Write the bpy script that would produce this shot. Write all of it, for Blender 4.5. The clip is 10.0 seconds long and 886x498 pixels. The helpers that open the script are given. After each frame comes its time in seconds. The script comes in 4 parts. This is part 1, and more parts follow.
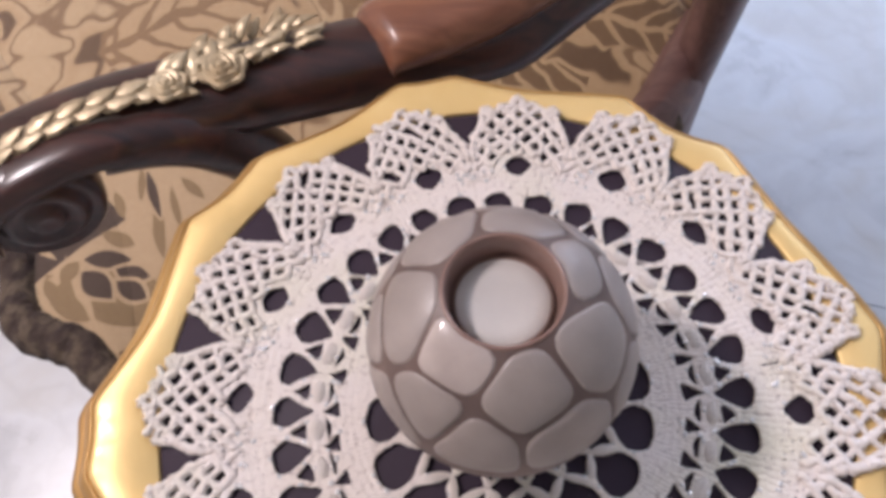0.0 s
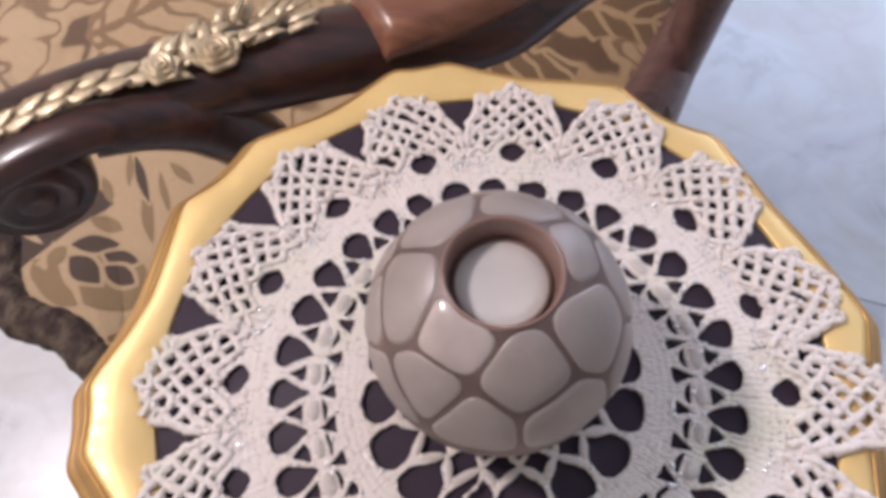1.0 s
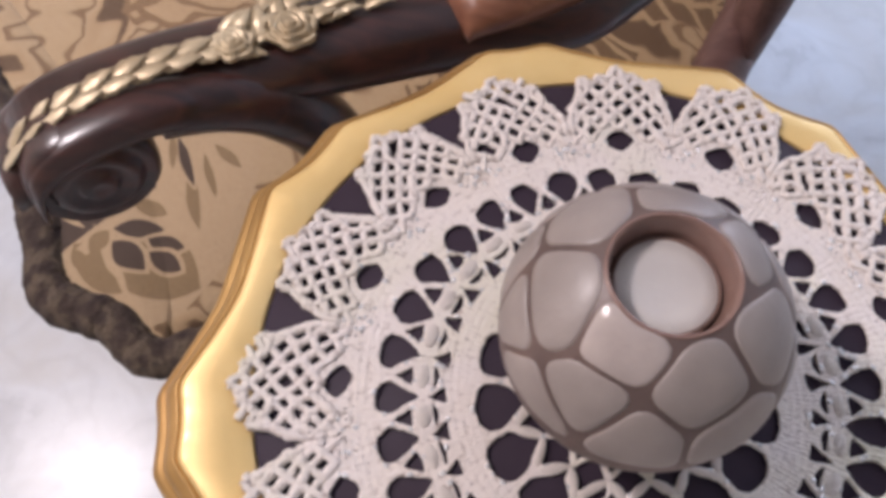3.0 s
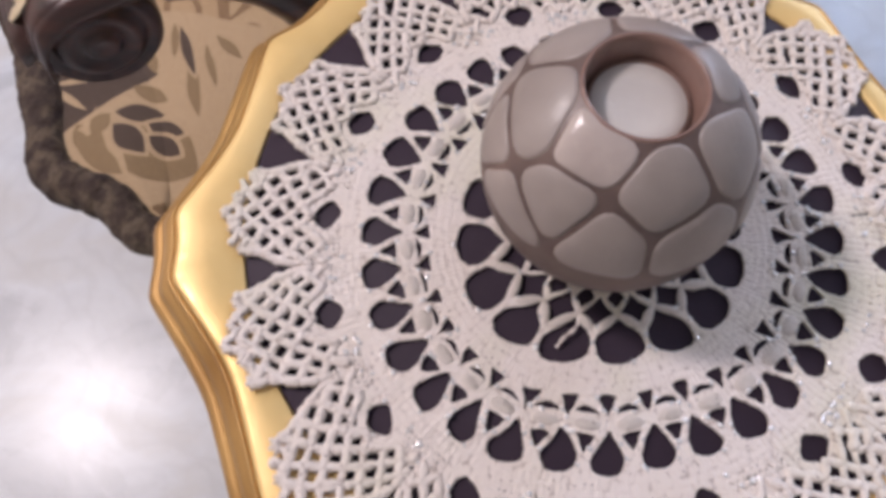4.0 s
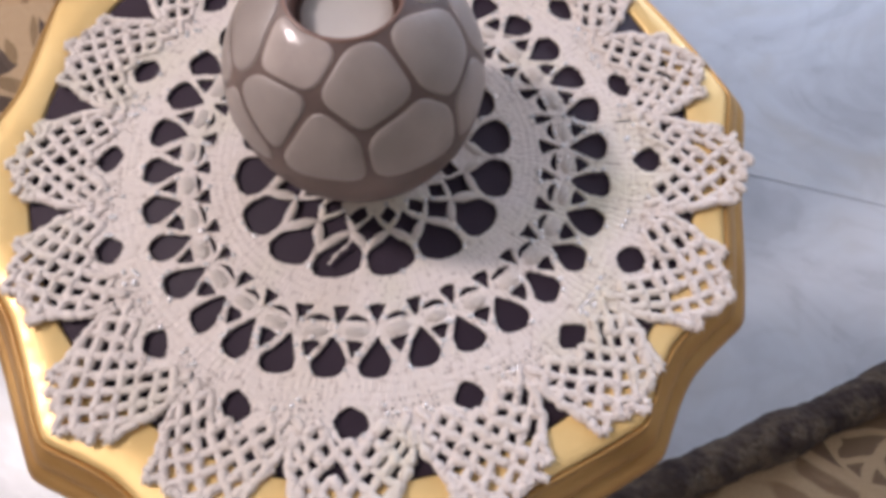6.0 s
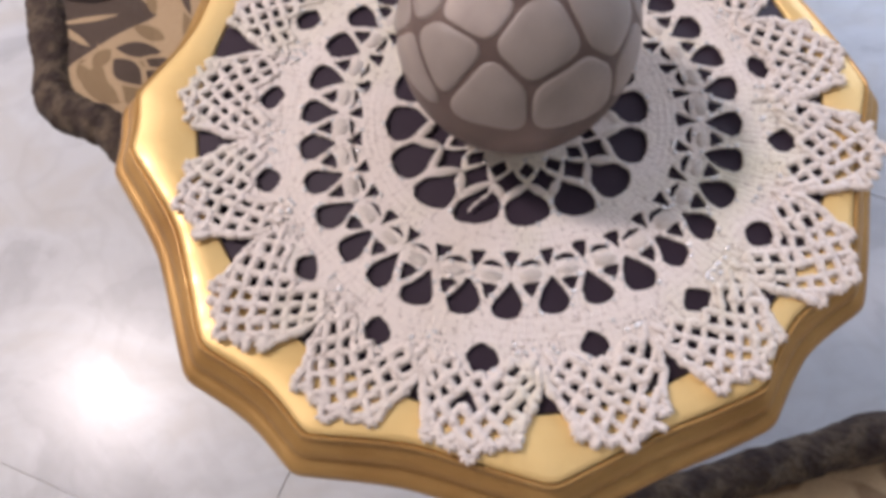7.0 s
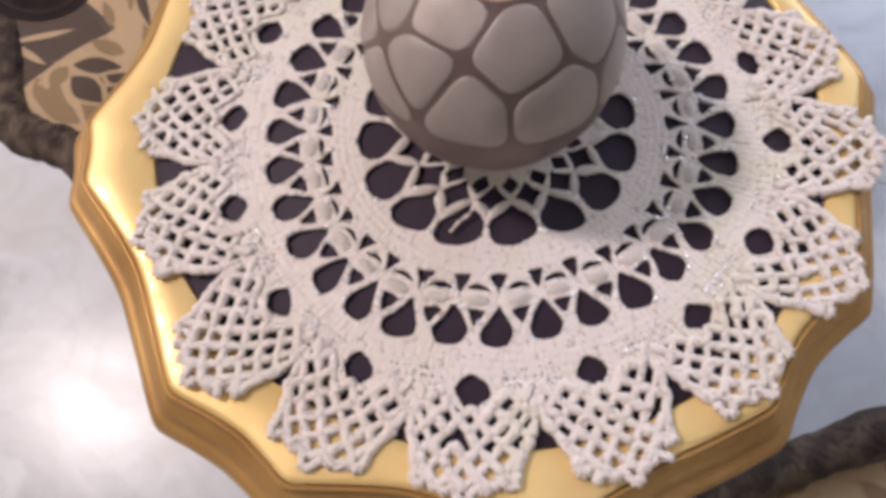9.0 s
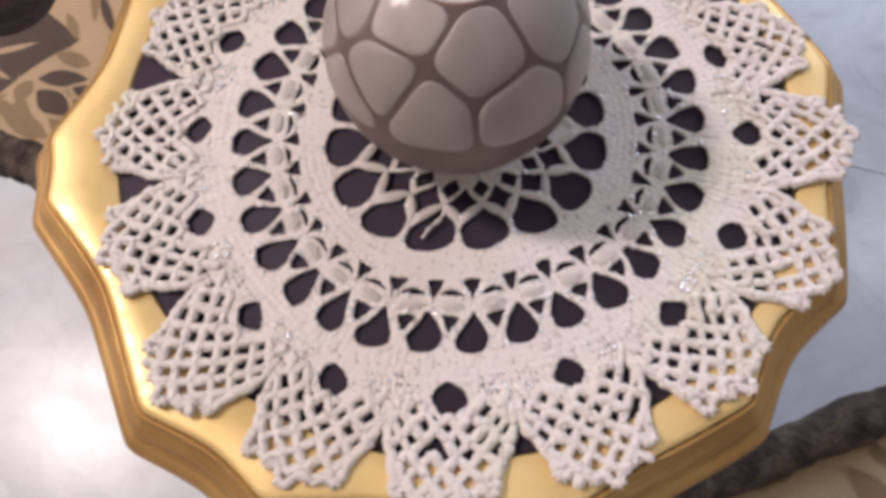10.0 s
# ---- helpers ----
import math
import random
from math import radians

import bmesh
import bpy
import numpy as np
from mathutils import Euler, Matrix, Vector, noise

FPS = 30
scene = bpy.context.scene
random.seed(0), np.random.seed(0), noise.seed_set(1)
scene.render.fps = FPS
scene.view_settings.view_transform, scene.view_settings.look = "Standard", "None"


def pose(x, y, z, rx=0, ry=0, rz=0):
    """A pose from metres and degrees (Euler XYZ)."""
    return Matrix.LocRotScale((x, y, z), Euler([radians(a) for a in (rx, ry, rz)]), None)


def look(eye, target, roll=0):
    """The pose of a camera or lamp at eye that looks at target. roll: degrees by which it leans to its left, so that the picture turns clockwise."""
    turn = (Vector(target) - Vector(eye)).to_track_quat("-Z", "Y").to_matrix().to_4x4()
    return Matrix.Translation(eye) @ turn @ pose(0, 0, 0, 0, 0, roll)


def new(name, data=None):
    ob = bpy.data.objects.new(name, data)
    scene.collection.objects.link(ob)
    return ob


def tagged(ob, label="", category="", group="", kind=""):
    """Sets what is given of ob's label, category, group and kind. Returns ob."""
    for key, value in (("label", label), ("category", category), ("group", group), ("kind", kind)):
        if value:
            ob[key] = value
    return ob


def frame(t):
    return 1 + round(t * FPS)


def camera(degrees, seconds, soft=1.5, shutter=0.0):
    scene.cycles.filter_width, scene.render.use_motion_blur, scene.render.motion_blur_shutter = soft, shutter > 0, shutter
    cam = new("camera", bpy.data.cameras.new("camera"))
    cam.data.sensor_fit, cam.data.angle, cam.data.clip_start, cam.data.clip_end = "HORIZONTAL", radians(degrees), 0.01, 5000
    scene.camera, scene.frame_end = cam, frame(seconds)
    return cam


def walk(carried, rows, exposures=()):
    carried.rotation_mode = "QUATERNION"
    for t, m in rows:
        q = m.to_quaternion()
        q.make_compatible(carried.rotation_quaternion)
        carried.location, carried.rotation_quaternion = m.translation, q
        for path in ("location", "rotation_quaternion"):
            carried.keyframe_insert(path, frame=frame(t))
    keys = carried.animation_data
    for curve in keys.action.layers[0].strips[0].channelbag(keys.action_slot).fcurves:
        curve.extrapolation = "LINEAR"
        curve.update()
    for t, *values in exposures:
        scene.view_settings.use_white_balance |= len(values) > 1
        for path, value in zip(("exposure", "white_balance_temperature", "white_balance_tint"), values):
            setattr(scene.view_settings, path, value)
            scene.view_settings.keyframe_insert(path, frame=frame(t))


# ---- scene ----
TOP = 0.66  # height of the table top
cam = camera(61.0, 10.0, soft=4.3)
PATH = [
    (0, (-0.0070, -0.1044, 0.3570), (-0.0358, 0.0820, 0.0042), -5.52),
    (0.5, (-0.0093, -0.1119, 0.3613), (-0.0336, 0.0766, 0.0094), -3.19),
    (1, (-0.0134, -0.1099, 0.3590), (-0.0326, 0.0731, 0.0038), -2.57),
    (1.5, (-0.0268, -0.0983, 0.3548), (-0.0438, 0.0828, -0.0014), -2.08),
    (2, (-0.0483, -0.0777, 0.3503), (-0.0650, 0.1011, -0.0071), -2.41),
    (2.2, (-0.0563, -0.0700, 0.3458), (-0.0742, 0.1075, -0.0122), -2.52),
    (3.3, (-0.0749, -0.1132, 0.3371), (-0.0875, 0.0621, -0.0223), 0.33),
    (3.5, (-0.0744, -0.1223, 0.3359), (-0.0861, 0.0436, -0.0279), 0.79),
    (4, (-0.0622, -0.1549, 0.3292), (-0.0743, 0.0020, -0.0386), 2.23),
    (4.5, (-0.0375, -0.1763, 0.3250), (-0.0451, -0.0241, -0.0448), 3.65),
    (5, (-0.0016, -0.1916, 0.3282), (-0.0078, -0.0375, -0.0409), 3.11),
    (5.2, (0.0083, -0.1923, 0.3301), (0.0030, -0.0375, -0.0387), 2.87),
    (6.3, (0.0384, -0.1892, 0.3283), (0.0407, -0.0281, -0.0378), 2.01),
    (6.5, (0.0270, -0.2036, 0.3330), (0.0179, -0.0422, -0.0329), 0.07),
    (6.6, (0.0191, -0.2079, 0.3375), (0.0042, -0.0499, -0.0297), -0.71),
    (6.7, (0.0091, -0.2158, 0.3383), (-0.0126, -0.0605, -0.0297), -1.68),
    (6.8, (0.0054, -0.2222, 0.3348), (-0.0173, -0.0625, -0.0313), -1.18),
    (6.9, (-0.0008, -0.2215, 0.3365), (-0.0240, -0.0646, -0.0307), -0.75),
    (7, (-0.0006, -0.2202, 0.3402), (-0.0289, -0.0670, -0.0283), -2.43),
    (7.5, (-0.0098, -0.2180, 0.3368), (-0.0375, -0.0645, -0.0315), -1.98),
    (8, (-0.0086, -0.2117, 0.3335), (-0.0347, -0.0597, -0.0356), -2.84),
    (8.5, (-0.0060, -0.2035, 0.3269), (-0.0270, -0.0523, -0.0429), -2.04),
    (9, (-0.0025, -0.1972, 0.3234), (-0.0221, -0.0465, -0.0466), -2.42),
    (9.5, (0.0022, -0.1926, 0.3194), (-0.0142, -0.0412, -0.0504), -2.87),
    (10, (0.0031, -0.1917, 0.3207), (-0.0085, -0.0415, -0.0498), -1.83),
]
LIFT = Vector((0, 0, TOP))
walk(cam, [(t, look(Vector(eye) + LIFT, Vector(target) + LIFT, roll)) for t, eye, target, roll in PATH], exposures=[(0.0, 0.47, 6800, 19), (2.0, 0.45, 6800, 19), (3.5, 0.31, 6800, 19), (5.0, 0.30, 6850, 19), (6.5, 0.36, 7050, 19), (10.0, 0.39, 7150, 19)])

# ---- world and lights ----
world = bpy.data.worlds.new("sky")
scene.world = world
world.use_nodes = True
wn = world.node_tree.nodes
sky = wn.new("ShaderNodeTexSky")
sky.sky_type, sky.sun_disc, sky.sun_elevation, sky.sun_rotation = "NISHITA", False, radians(40), radians(200)
world.node_tree.links.new(sky.outputs[0], wn["Background"].inputs[0])
wn["Background"].inputs[1].default_value = 0.1


def area(name, at, target, sx, sy, watts, colour, shape="RECTANGLE"):
    lamp = bpy.data.lights.new(name, "AREA")
    lamp.shape, lamp.size, lamp.size_y, lamp.energy, lamp.color = shape, sx, sy, watts, colour
    ob = new(name, lamp)
    ob.matrix_world = look(at, target)
    return ob


area("window_daylight", (1.5, 2.72, 1.75), (1.5, 0, 1.3), 1.7, 1.5, 55, (0.57, 0.73, 1.0))
area("ceiling_lamp_light", (-1.78, 0.36, 2.70), (-1.78, 0.36, 0), 0.38, 0.38, 51, (0.97, 0.94, 0.98), "DISK")


# ---- materials ----
def material(name, colour, rough=0.6, metal=0.0):
    m = bpy.data.materials.new(name)
    m.use_nodes = True
    n, l = m.node_tree.nodes, m.node_tree.links
    b = n["Principled BSDF"]
    b.inputs["Base Color"].default_value = (*colour, 1)
    b.inputs["Roughness"].default_value = rough
    b.inputs["Metallic"].default_value = metal
    return m, n, l, b


def node(n, kind, **values):
    made = n.new("ShaderNode" + kind)
    for key, value in values.items():
        made.inputs[key.replace("_", " ")].default_value = value
    return made


def ramp(n, stops, mode="LINEAR"):
    r = n.new("ShaderNodeValToRGB")
    r.color_ramp.interpolation = mode
    while len(r.color_ramp.elements) < len(stops):
        r.color_ramp.elements.new(0.5)
    for e, (at, colour) in zip(r.color_ramp.elements, stops):
        e.position, e.color = at, (*colour, 1)
    return r


def bump(n, l, b, height, strength, distance):
    made = n.new("ShaderNodeBump")
    made.inputs["Strength"].default_value, made.inputs["Distance"].default_value = strength, distance
    l.new(height, made.inputs["Height"])
    l.new(made.outputs[0], b.inputs["Normal"])
    return made


def coords(n, space="Object"):
    return n.new("ShaderNodeTexCoord").outputs[space]


def mix(n, l, fac, a, b, mode="MIX"):
    m = n.new("ShaderNodeMix")
    m.data_type, m.blend_type = "RGBA", mode
    for socket, value in ((m.inputs[0], fac), (m.inputs[6], a), (m.inputs[7], b)):
        if hasattr(value, "links"):
            l.new(value, socket)
        else:
            socket.default_value = value if isinstance(value, float) else (*value, 1)
    return m.outputs[2]


def mathnode(n, l, op, a, b=0.0):
    m = n.new("ShaderNodeMath")
    m.operation = op
    for socket, value in zip(m.inputs, (a, b)):
        if hasattr(value, "links"):
            l.new(value, socket)
        else:
            socket.default_value = value
    return m.outputs[0]


def gold_paint(name, light, dark, rough, metal):
    m, n, l, b = material(name, light, rough, metal)
    c = coords(n)
    big = node(n, "TexNoise", Scale=14.0, Detail=4.0)
    fine = node(n, "TexNoise", Scale=160.0, Detail=3.0)
    l.new(c, big.inputs["Vector"])
    l.new(c, fine.inputs["Vector"])
    r = ramp(n, [(0.35, dark), (0.65, light)])
    l.new(big.outputs[0], r.inputs[0])
    l.new(r.outputs[0], b.inputs["Base Color"])
    rr = ramp(n, [(0.3, (rough * 0.8,) * 3), (0.7, (rough * 1.25,) * 3)])
    l.new(fine.outputs[0], rr.inputs[0])
    l.new(rr.outputs[0], b.inputs["Roughness"])
    bump(n, l, b, fine.outputs[0], 0.12, 0.0006)
    return m


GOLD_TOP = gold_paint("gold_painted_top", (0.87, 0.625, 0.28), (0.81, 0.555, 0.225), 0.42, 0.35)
# the gold of the edge, with its shade put into the darker colour
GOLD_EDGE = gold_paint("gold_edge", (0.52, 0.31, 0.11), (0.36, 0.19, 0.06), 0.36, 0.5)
# near-white colour for specks that imitate glints of light on the lace
GLINT = material("painted_glint", (0.97, 0.96, 0.96), 0.16, 0.5)[0]
GOLD_LEAF = gold_paint("gold_leaf_ornament", (0.66, 0.545, 0.37), (0.36, 0.26, 0.15), 0.42, 0.35)


def dark_glass():
    m, n, l, b = material("dark_glass", (0.042, 0.029, 0.042), 0.07)
    b.inputs["Specular IOR Level"].default_value = 0.12
    smear = node(n, "TexNoise", Scale=24.0, Detail=5.0)
    l.new(coords(n), smear.inputs["Vector"])
    r = ramp(n, [(0.35, (0.48,) * 3), (0.75, (0.62,) * 3)])
    l.new(smear.outputs[0], r.inputs[0])
    l.new(r.outputs[0], b.inputs["Roughness"])
    return m


def crochet():
    m, n, l, b = material("crochet_cotton", (0.66, 0.57, 0.55), 0.85)
    b.inputs["Sheen Weight"].default_value = 0.25
    c = coords(n)
    sep = n.new("ShaderNodeSeparateXYZ")
    l.new(c, sep.inputs[0])
    turn = mathnode(n, l, "ARCTAN2", sep.outputs[1], sep.outputs[0])
    length = n.new("ShaderNodeVectorMath")
    length.operation = "LENGTH"
    l.new(c, length.inputs[0])
    comb = n.new("ShaderNodeCombineXYZ")
    l.new(mathnode(n, l, "MULTIPLY", turn, 0.095), comb.inputs[0])
    l.new(mathnode(n, l, "MULTIPLY", length.outputs["Value"], 0.55), comb.inputs[1])
    wob = node(n, "TexNoise", Scale=260.0, Detail=2.0)
    l.new(c, wob.inputs["Vector"])
    off = n.new("ShaderNodeVectorMath")
    off.operation = "MULTIPLY_ADD"
    l.new(wob.outputs["Color"], off.inputs[0])
    off.inputs[1].default_value = (0.0016,) * 3
    l.new(comb.outputs[0], off.inputs[2])
    stitch = node(n, "TexVoronoi", Scale=430.0, Randomness=0.65)
    l.new(off.outputs[0], stitch.inputs["Vector"])
    twist = node(n, "TexNoise", Scale=900.0, Detail=2.0)
    l.new(c, twist.inputs["Vector"])
    # shade in the hollows between stitches, darkened into the colour
    pit_shade = ramp(n, [(0.60, (1, 1, 1)), (0.92, (0.52, 0.46, 0.44))])
    l.new(stitch.outputs["Distance"], pit_shade.inputs[0])
    tone = node(n, "TexNoise", Scale=13.0, Detail=5.0)
    l.new(c, tone.inputs["Vector"])
    tones = ramp(n, [(0.3, (0.745, 0.660, 0.59)), (0.5, (0.765, 0.685, 0.64)), (0.7, (0.705, 0.655, 0.535))])
    l.new(tone.outputs[0], tones.inputs[0])
    # gaps between single stitches, their shade painted on as dark dots
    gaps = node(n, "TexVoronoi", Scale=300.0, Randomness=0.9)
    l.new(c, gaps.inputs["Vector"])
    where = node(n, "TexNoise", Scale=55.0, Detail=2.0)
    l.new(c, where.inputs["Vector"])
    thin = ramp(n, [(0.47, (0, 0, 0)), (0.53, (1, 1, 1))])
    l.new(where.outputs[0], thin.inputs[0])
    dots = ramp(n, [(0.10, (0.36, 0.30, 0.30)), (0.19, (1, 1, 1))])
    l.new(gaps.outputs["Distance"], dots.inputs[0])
    body = mix(n, l, 1.0, tones.outputs[0], pit_shade.outputs[0], "MULTIPLY")
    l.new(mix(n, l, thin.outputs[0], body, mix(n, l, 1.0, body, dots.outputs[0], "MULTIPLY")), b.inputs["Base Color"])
    height = mathnode(n, l, "SUBTRACT", mathnode(n, l, "MULTIPLY", twist.outputs[0], 0.5), stitch.outputs["Distance"])
    ribs = mathnode(n, l, "MULTIPLY", mathnode(n, l, "SINE", mathnode(n, l, "ADD", mathnode(n, l, "MULTIPLY", turn, 236.0), mathnode(n, l, "MULTIPLY", wob.outputs[0], 5.0))), 0.14)
    rows = mathnode(n, l, "MULTIPLY", mathnode(n, l, "SINE", mathnode(n, l, "MULTIPLY", length.outputs["Value"], 1750.0)), 0.12)
    height = mathnode(n, l, "ADD", height, mathnode(n, l, "ADD", ribs, rows))
    bump(n, l, b, height, 0.5, 0.0012)
    glint = node(n, "TexVoronoi", Scale=150.0)
    l.new(c, glint.inputs["Vector"])
    shine = ramp(n, [(0.0, (0.16,) * 3), (0.12, (0.85,) * 3)])
    l.new(glint.outputs["Distance"], shine.inputs[0])
    l.new(shine.outputs[0], b.inputs["Roughness"])
    return m


def stone(name, light, dark, rough):
    m, n, l, b = material(name, light, rough)
    b.inputs["Coat Weight"].default_value = 0.15
    b.inputs["Coat Roughness"].default_value = 0.32
    c = coords(n)
    big = node(n, "TexNoise", Scale=30.0, Detail=5.0)
    fine = node(n, "TexNoise", Scale=420.0, Detail=3.0)
    l.new(c, big.inputs["Vector"])
    l.new(c, fine.inputs["Vector"])
    r = ramp(n, [(0.3, dark), (0.7, light)])
    l.new(big.outputs[0], r.inputs[0])
    l.new(r.outputs[0], b.inputs["Base Color"])
    bump(n, l, b, mathnode(n, l, "ADD", fine.outputs[0], mathnode(n, l, "MULTIPLY", big.outputs[0], 1.5)), 0.3, 0.0007)
    return m


def leaf_layer(n, l, vector, scale, seed):
    """A scatter of leaves: how far inside a leaf (over 0) and its veins (1 on a vein)."""
    shift = n.new("ShaderNodeVectorMath")
    shift.operation = "MULTIPLY_ADD"
    l.new(vector, shift.inputs[0])
    shift.inputs[1].default_value, shift.inputs[2].default_value = (scale,) * 3, (seed, seed * 1.7, 0)
    cells = node(n, "TexVoronoi", Scale=1.0, Randomness=0.55)
    cells.voronoi_dimensions = "2D"
    l.new(shift.outputs[0], cells.inputs["Vector"])
    local = n.new("ShaderNodeVectorMath")
    local.operation = "SUBTRACT"
    l.new(shift.outputs[0], local.inputs[0])
    l.new(cells.outputs["Position"], local.inputs[1])
    tone = n.new("ShaderNodeSeparateColor")
    l.new(cells.outputs["Color"], tone.inputs[0])
    turn = n.new("ShaderNodeVectorRotate")
    turn.rotation_type = "Z_AXIS"
    l.new(local.outputs[0], turn.inputs["Vector"])
    l.new(mathnode(n, l, "MULTIPLY", tone.outputs[0], 6.28), turn.inputs["Angle"])
    axis = n.new("ShaderNodeSeparateXYZ")
    l.new(turn.outputs[0], axis.inputs[0])
    x, y = axis.outputs[0], mathnode(n, l, "ABSOLUTE", axis.outputs[1])
    far = mathnode(n, l, "MULTIPLY", x, 1.75)
    wide = mathnode(n, l, "SUBTRACT", 0.30, mathnode(n, l, "MULTIPLY", mathnode(n, l, "MULTIPLY", far, far), 0.30))
    # a notched edge
    notch = mathnode(n, l, "MULTIPLY", mathnode(n, l, "SINE", mathnode(n, l, "MULTIPLY", x, 34.0)), 0.028)
    inside = mathnode(n, l, "SUBTRACT", mathnode(n, l, "ADD", wide, notch), y)
    rib = mathnode(n, l, "LESS_THAN", y, 0.022)
    side = mathnode(n, l, "LESS_THAN", mathnode(n, l, "FRACT", mathnode(n, l, "MULTIPLY", mathnode(n, l, "SUBTRACT", x, mathnode(n, l, "MULTIPLY", y, 0.8)), 6.0)), 0.26)
    edge = mathnode(n, l, "LESS_THAN", inside, 0.045)
    veins = mathnode(n, l, "MAXIMUM", mathnode(n, l, "MAXIMUM", rib, side), edge)
    return mathnode(n, l, "GREATER_THAN", inside, 0.0), veins


def fabric():
    m, n, l, b = material("brocade", (0.309, 0.190, 0.092), 0.75)
    b.inputs["Sheen Weight"].default_value = 0.2
    c = coords(n)
    warp = node(n, "TexNoise", Scale=13.0, Detail=2.0)
    l.new(c, warp.inputs["Vector"])
    moved = n.new("ShaderNodeVectorMath")
    moved.operation = "MULTIPLY_ADD"
    l.new(warp.outputs["Color"], moved.inputs[0])
    moved.inputs[1].default_value = (0.05,) * 3
    l.new(c, moved.inputs[2])
    scroll = node(n, "TexNoise", Scale=8.0, Detail=1.0, Distortion=1.3)
    l.new(moved.outputs[0], scroll.inputs["Vector"])
    ground = ramp(n, [(0.33, (0.154, 0.090, 0.042)), (0.36, (0.175, 0.104, 0.050)), (0.38, (0.515, 0.361, 0.198)), (0.475, (0.567, 0.418, 0.245)), (0.49, (0.258, 0.157, 0.074)), (0.512, (0.278, 0.171, 0.083)), (0.528, (0.556, 0.410, 0.236)), (0.63, (0.567, 0.418, 0.245)), (0.65, (0.330, 0.210, 0.105))])
    l.new(scroll.outputs[0], ground.inputs[0])
    col = ground.outputs[0]
    for scale, seed, cell, vein in ((4.6, 3.3, (0.536, 0.380, 0.212), (0.288, 0.176, 0.083)), (5.8, 9.1, (0.216, 0.131, 0.061), (0.546, 0.394, 0.221))):
        inside, veins = leaf_layer(n, l, moved.outputs[0], scale, seed)
        leaf = mix(n, l, veins, cell, vein)
        patch = node(n, "TexNoise", Scale=5.5, Detail=0.0)
        shifted = n.new("ShaderNodeVectorMath")
        l.new(c, shifted.inputs[0])
        shifted.inputs[1].default_value = (seed, 0, 0)
        l.new(shifted.outputs[0], patch.inputs["Vector"])
        col = mix(n, l, mathnode(n, l, "MULTIPLY", inside, mathnode(n, l, "GREATER_THAN", patch.outputs[0], 0.46)), col, leaf)
    # a large leaf woven at the front corner: light cloth, dark ground beyond its edge, cells between the veins
    sway = n.new("ShaderNodeVectorMath")
    sway.operation = "MULTIPLY_ADD"
    l.new(warp.outputs["Color"], sway.inputs[0])
    sway.inputs[1].default_value, sway.inputs[2].default_value = (0.012, 0.012, 0.0), (-0.006, -0.006, 0.0)
    near = n.new("ShaderNodeVectorMath")
    l.new(c, near.inputs[0])
    l.new(sway.outputs[0], near.inputs[1])
    axes = n.new("ShaderNodeSeparateXYZ")
    l.new(near.outputs[0], axes.inputs[0])
    x, y = axes.outputs[0], axes.outputs[1]

    def oval(cx, cy, long, wide, deg):
        """1 inside a pointed oval on the cloth."""
        dx, dy = mathnode(n, l, "SUBTRACT", x, cx), mathnode(n, l, "SUBTRACT", y, cy)
        co, si = math.cos(radians(deg)), math.sin(radians(deg))
        u = mathnode(n, l, "ADD", mathnode(n, l, "MULTIPLY", dx, co / long), mathnode(n, l, "MULTIPLY", dy, si / long))
        v = mathnode(n, l, "ADD", mathnode(n, l, "MULTIPLY", dx, -si / wide), mathnode(n, l, "MULTIPLY", dy, co / wide))
        return mathnode(n, l, "LESS_THAN", mathnode(n, l, "ADD", mathnode(n, l, "MULTIPLY", u, u), mathnode(n, l, "ABSOLUTE", v)), 1.0)

    light, olive, deep = (0.56, 0.415, 0.25), (0.30, 0.205, 0.10), (0.080, 0.048, 0.030)
    col = mix(n, l, oval(-0.235, -0.225, 0.150, 0.105, 40), col, light)
    beyond = mathnode(n, l, "MULTIPLY", mathnode(n, l, "GREATER_THAN", mathnode(n, l, "SUBTRACT", y, x), 0.025), mathnode(n, l, "LESS_THAN", mathnode(n, l, "ADD", x, mathnode(n, l, "MULTIPLY", y, 1.17)), -0.428))
    col = mix(n, l, mathnode(n, l, "MULTIPLY", beyond, mathnode(n, l, "LESS_THAN", y, -0.10)), col, deep)
    for cx, cy, long, wide, deg, tint in ((-0.196, -0.262, 0.050, 0.030, -22, olive), (-0.235, -0.268, 0.042, 0.016, -30, olive), (-0.258, -0.250, 0.030, 0.006, 44, light), (-0.232, -0.262, 0.044, 0.005, -52, light)):
        col = mix(n, l, oval(cx, cy, long, wide, deg), col, tint)
    for cx, cy, long, wide, deg, tint in ((-0.216, -0.230, 0.023, 0.009, 5, deep), (-0.219, -0.256, 0.022, 0.011, -33, deep), (-0.189, -0.242, 0.017, 0.008, -10, deep), (-0.186, -0.258, 0.017, 0.009, -25, deep), (-0.249, -0.244, 0.012, 0.009, 60, olive), (-0.212, -0.208, 0.019, 0.008, -18, olive),
                                          (-0.240, -0.277, 0.030, 0.010, -28, olive), (-0.174, -0.197, 0.032, 0.006, -70, olive), (-0.222, -0.170, 0.018, 0.005, -60, olive), (-0.190, -0.158, 0.030, 0.005, -62, deep), (-0.163, -0.172, 0.026, 0.004, -66, olive), (-0.150, -0.150, 0.020, 0.005, -40, olive), (-0.205, -0.148, 0.020, 0.004, -75, olive), (-0.262, -0.262, 0.014, 0.006, -50, olive), (-0.287, -0.219, 0.026, 0.0035, -30, light), (-0.275, -0.200, 0.030, 0.0035, 18, light)):
        if tint == deep:
            col = mix(n, l, oval(cx, cy, long + 0.005, wide + 0.004, deg), col, light)
        col = mix(n, l, oval(cx, cy, long, wide, deg), col, tint)
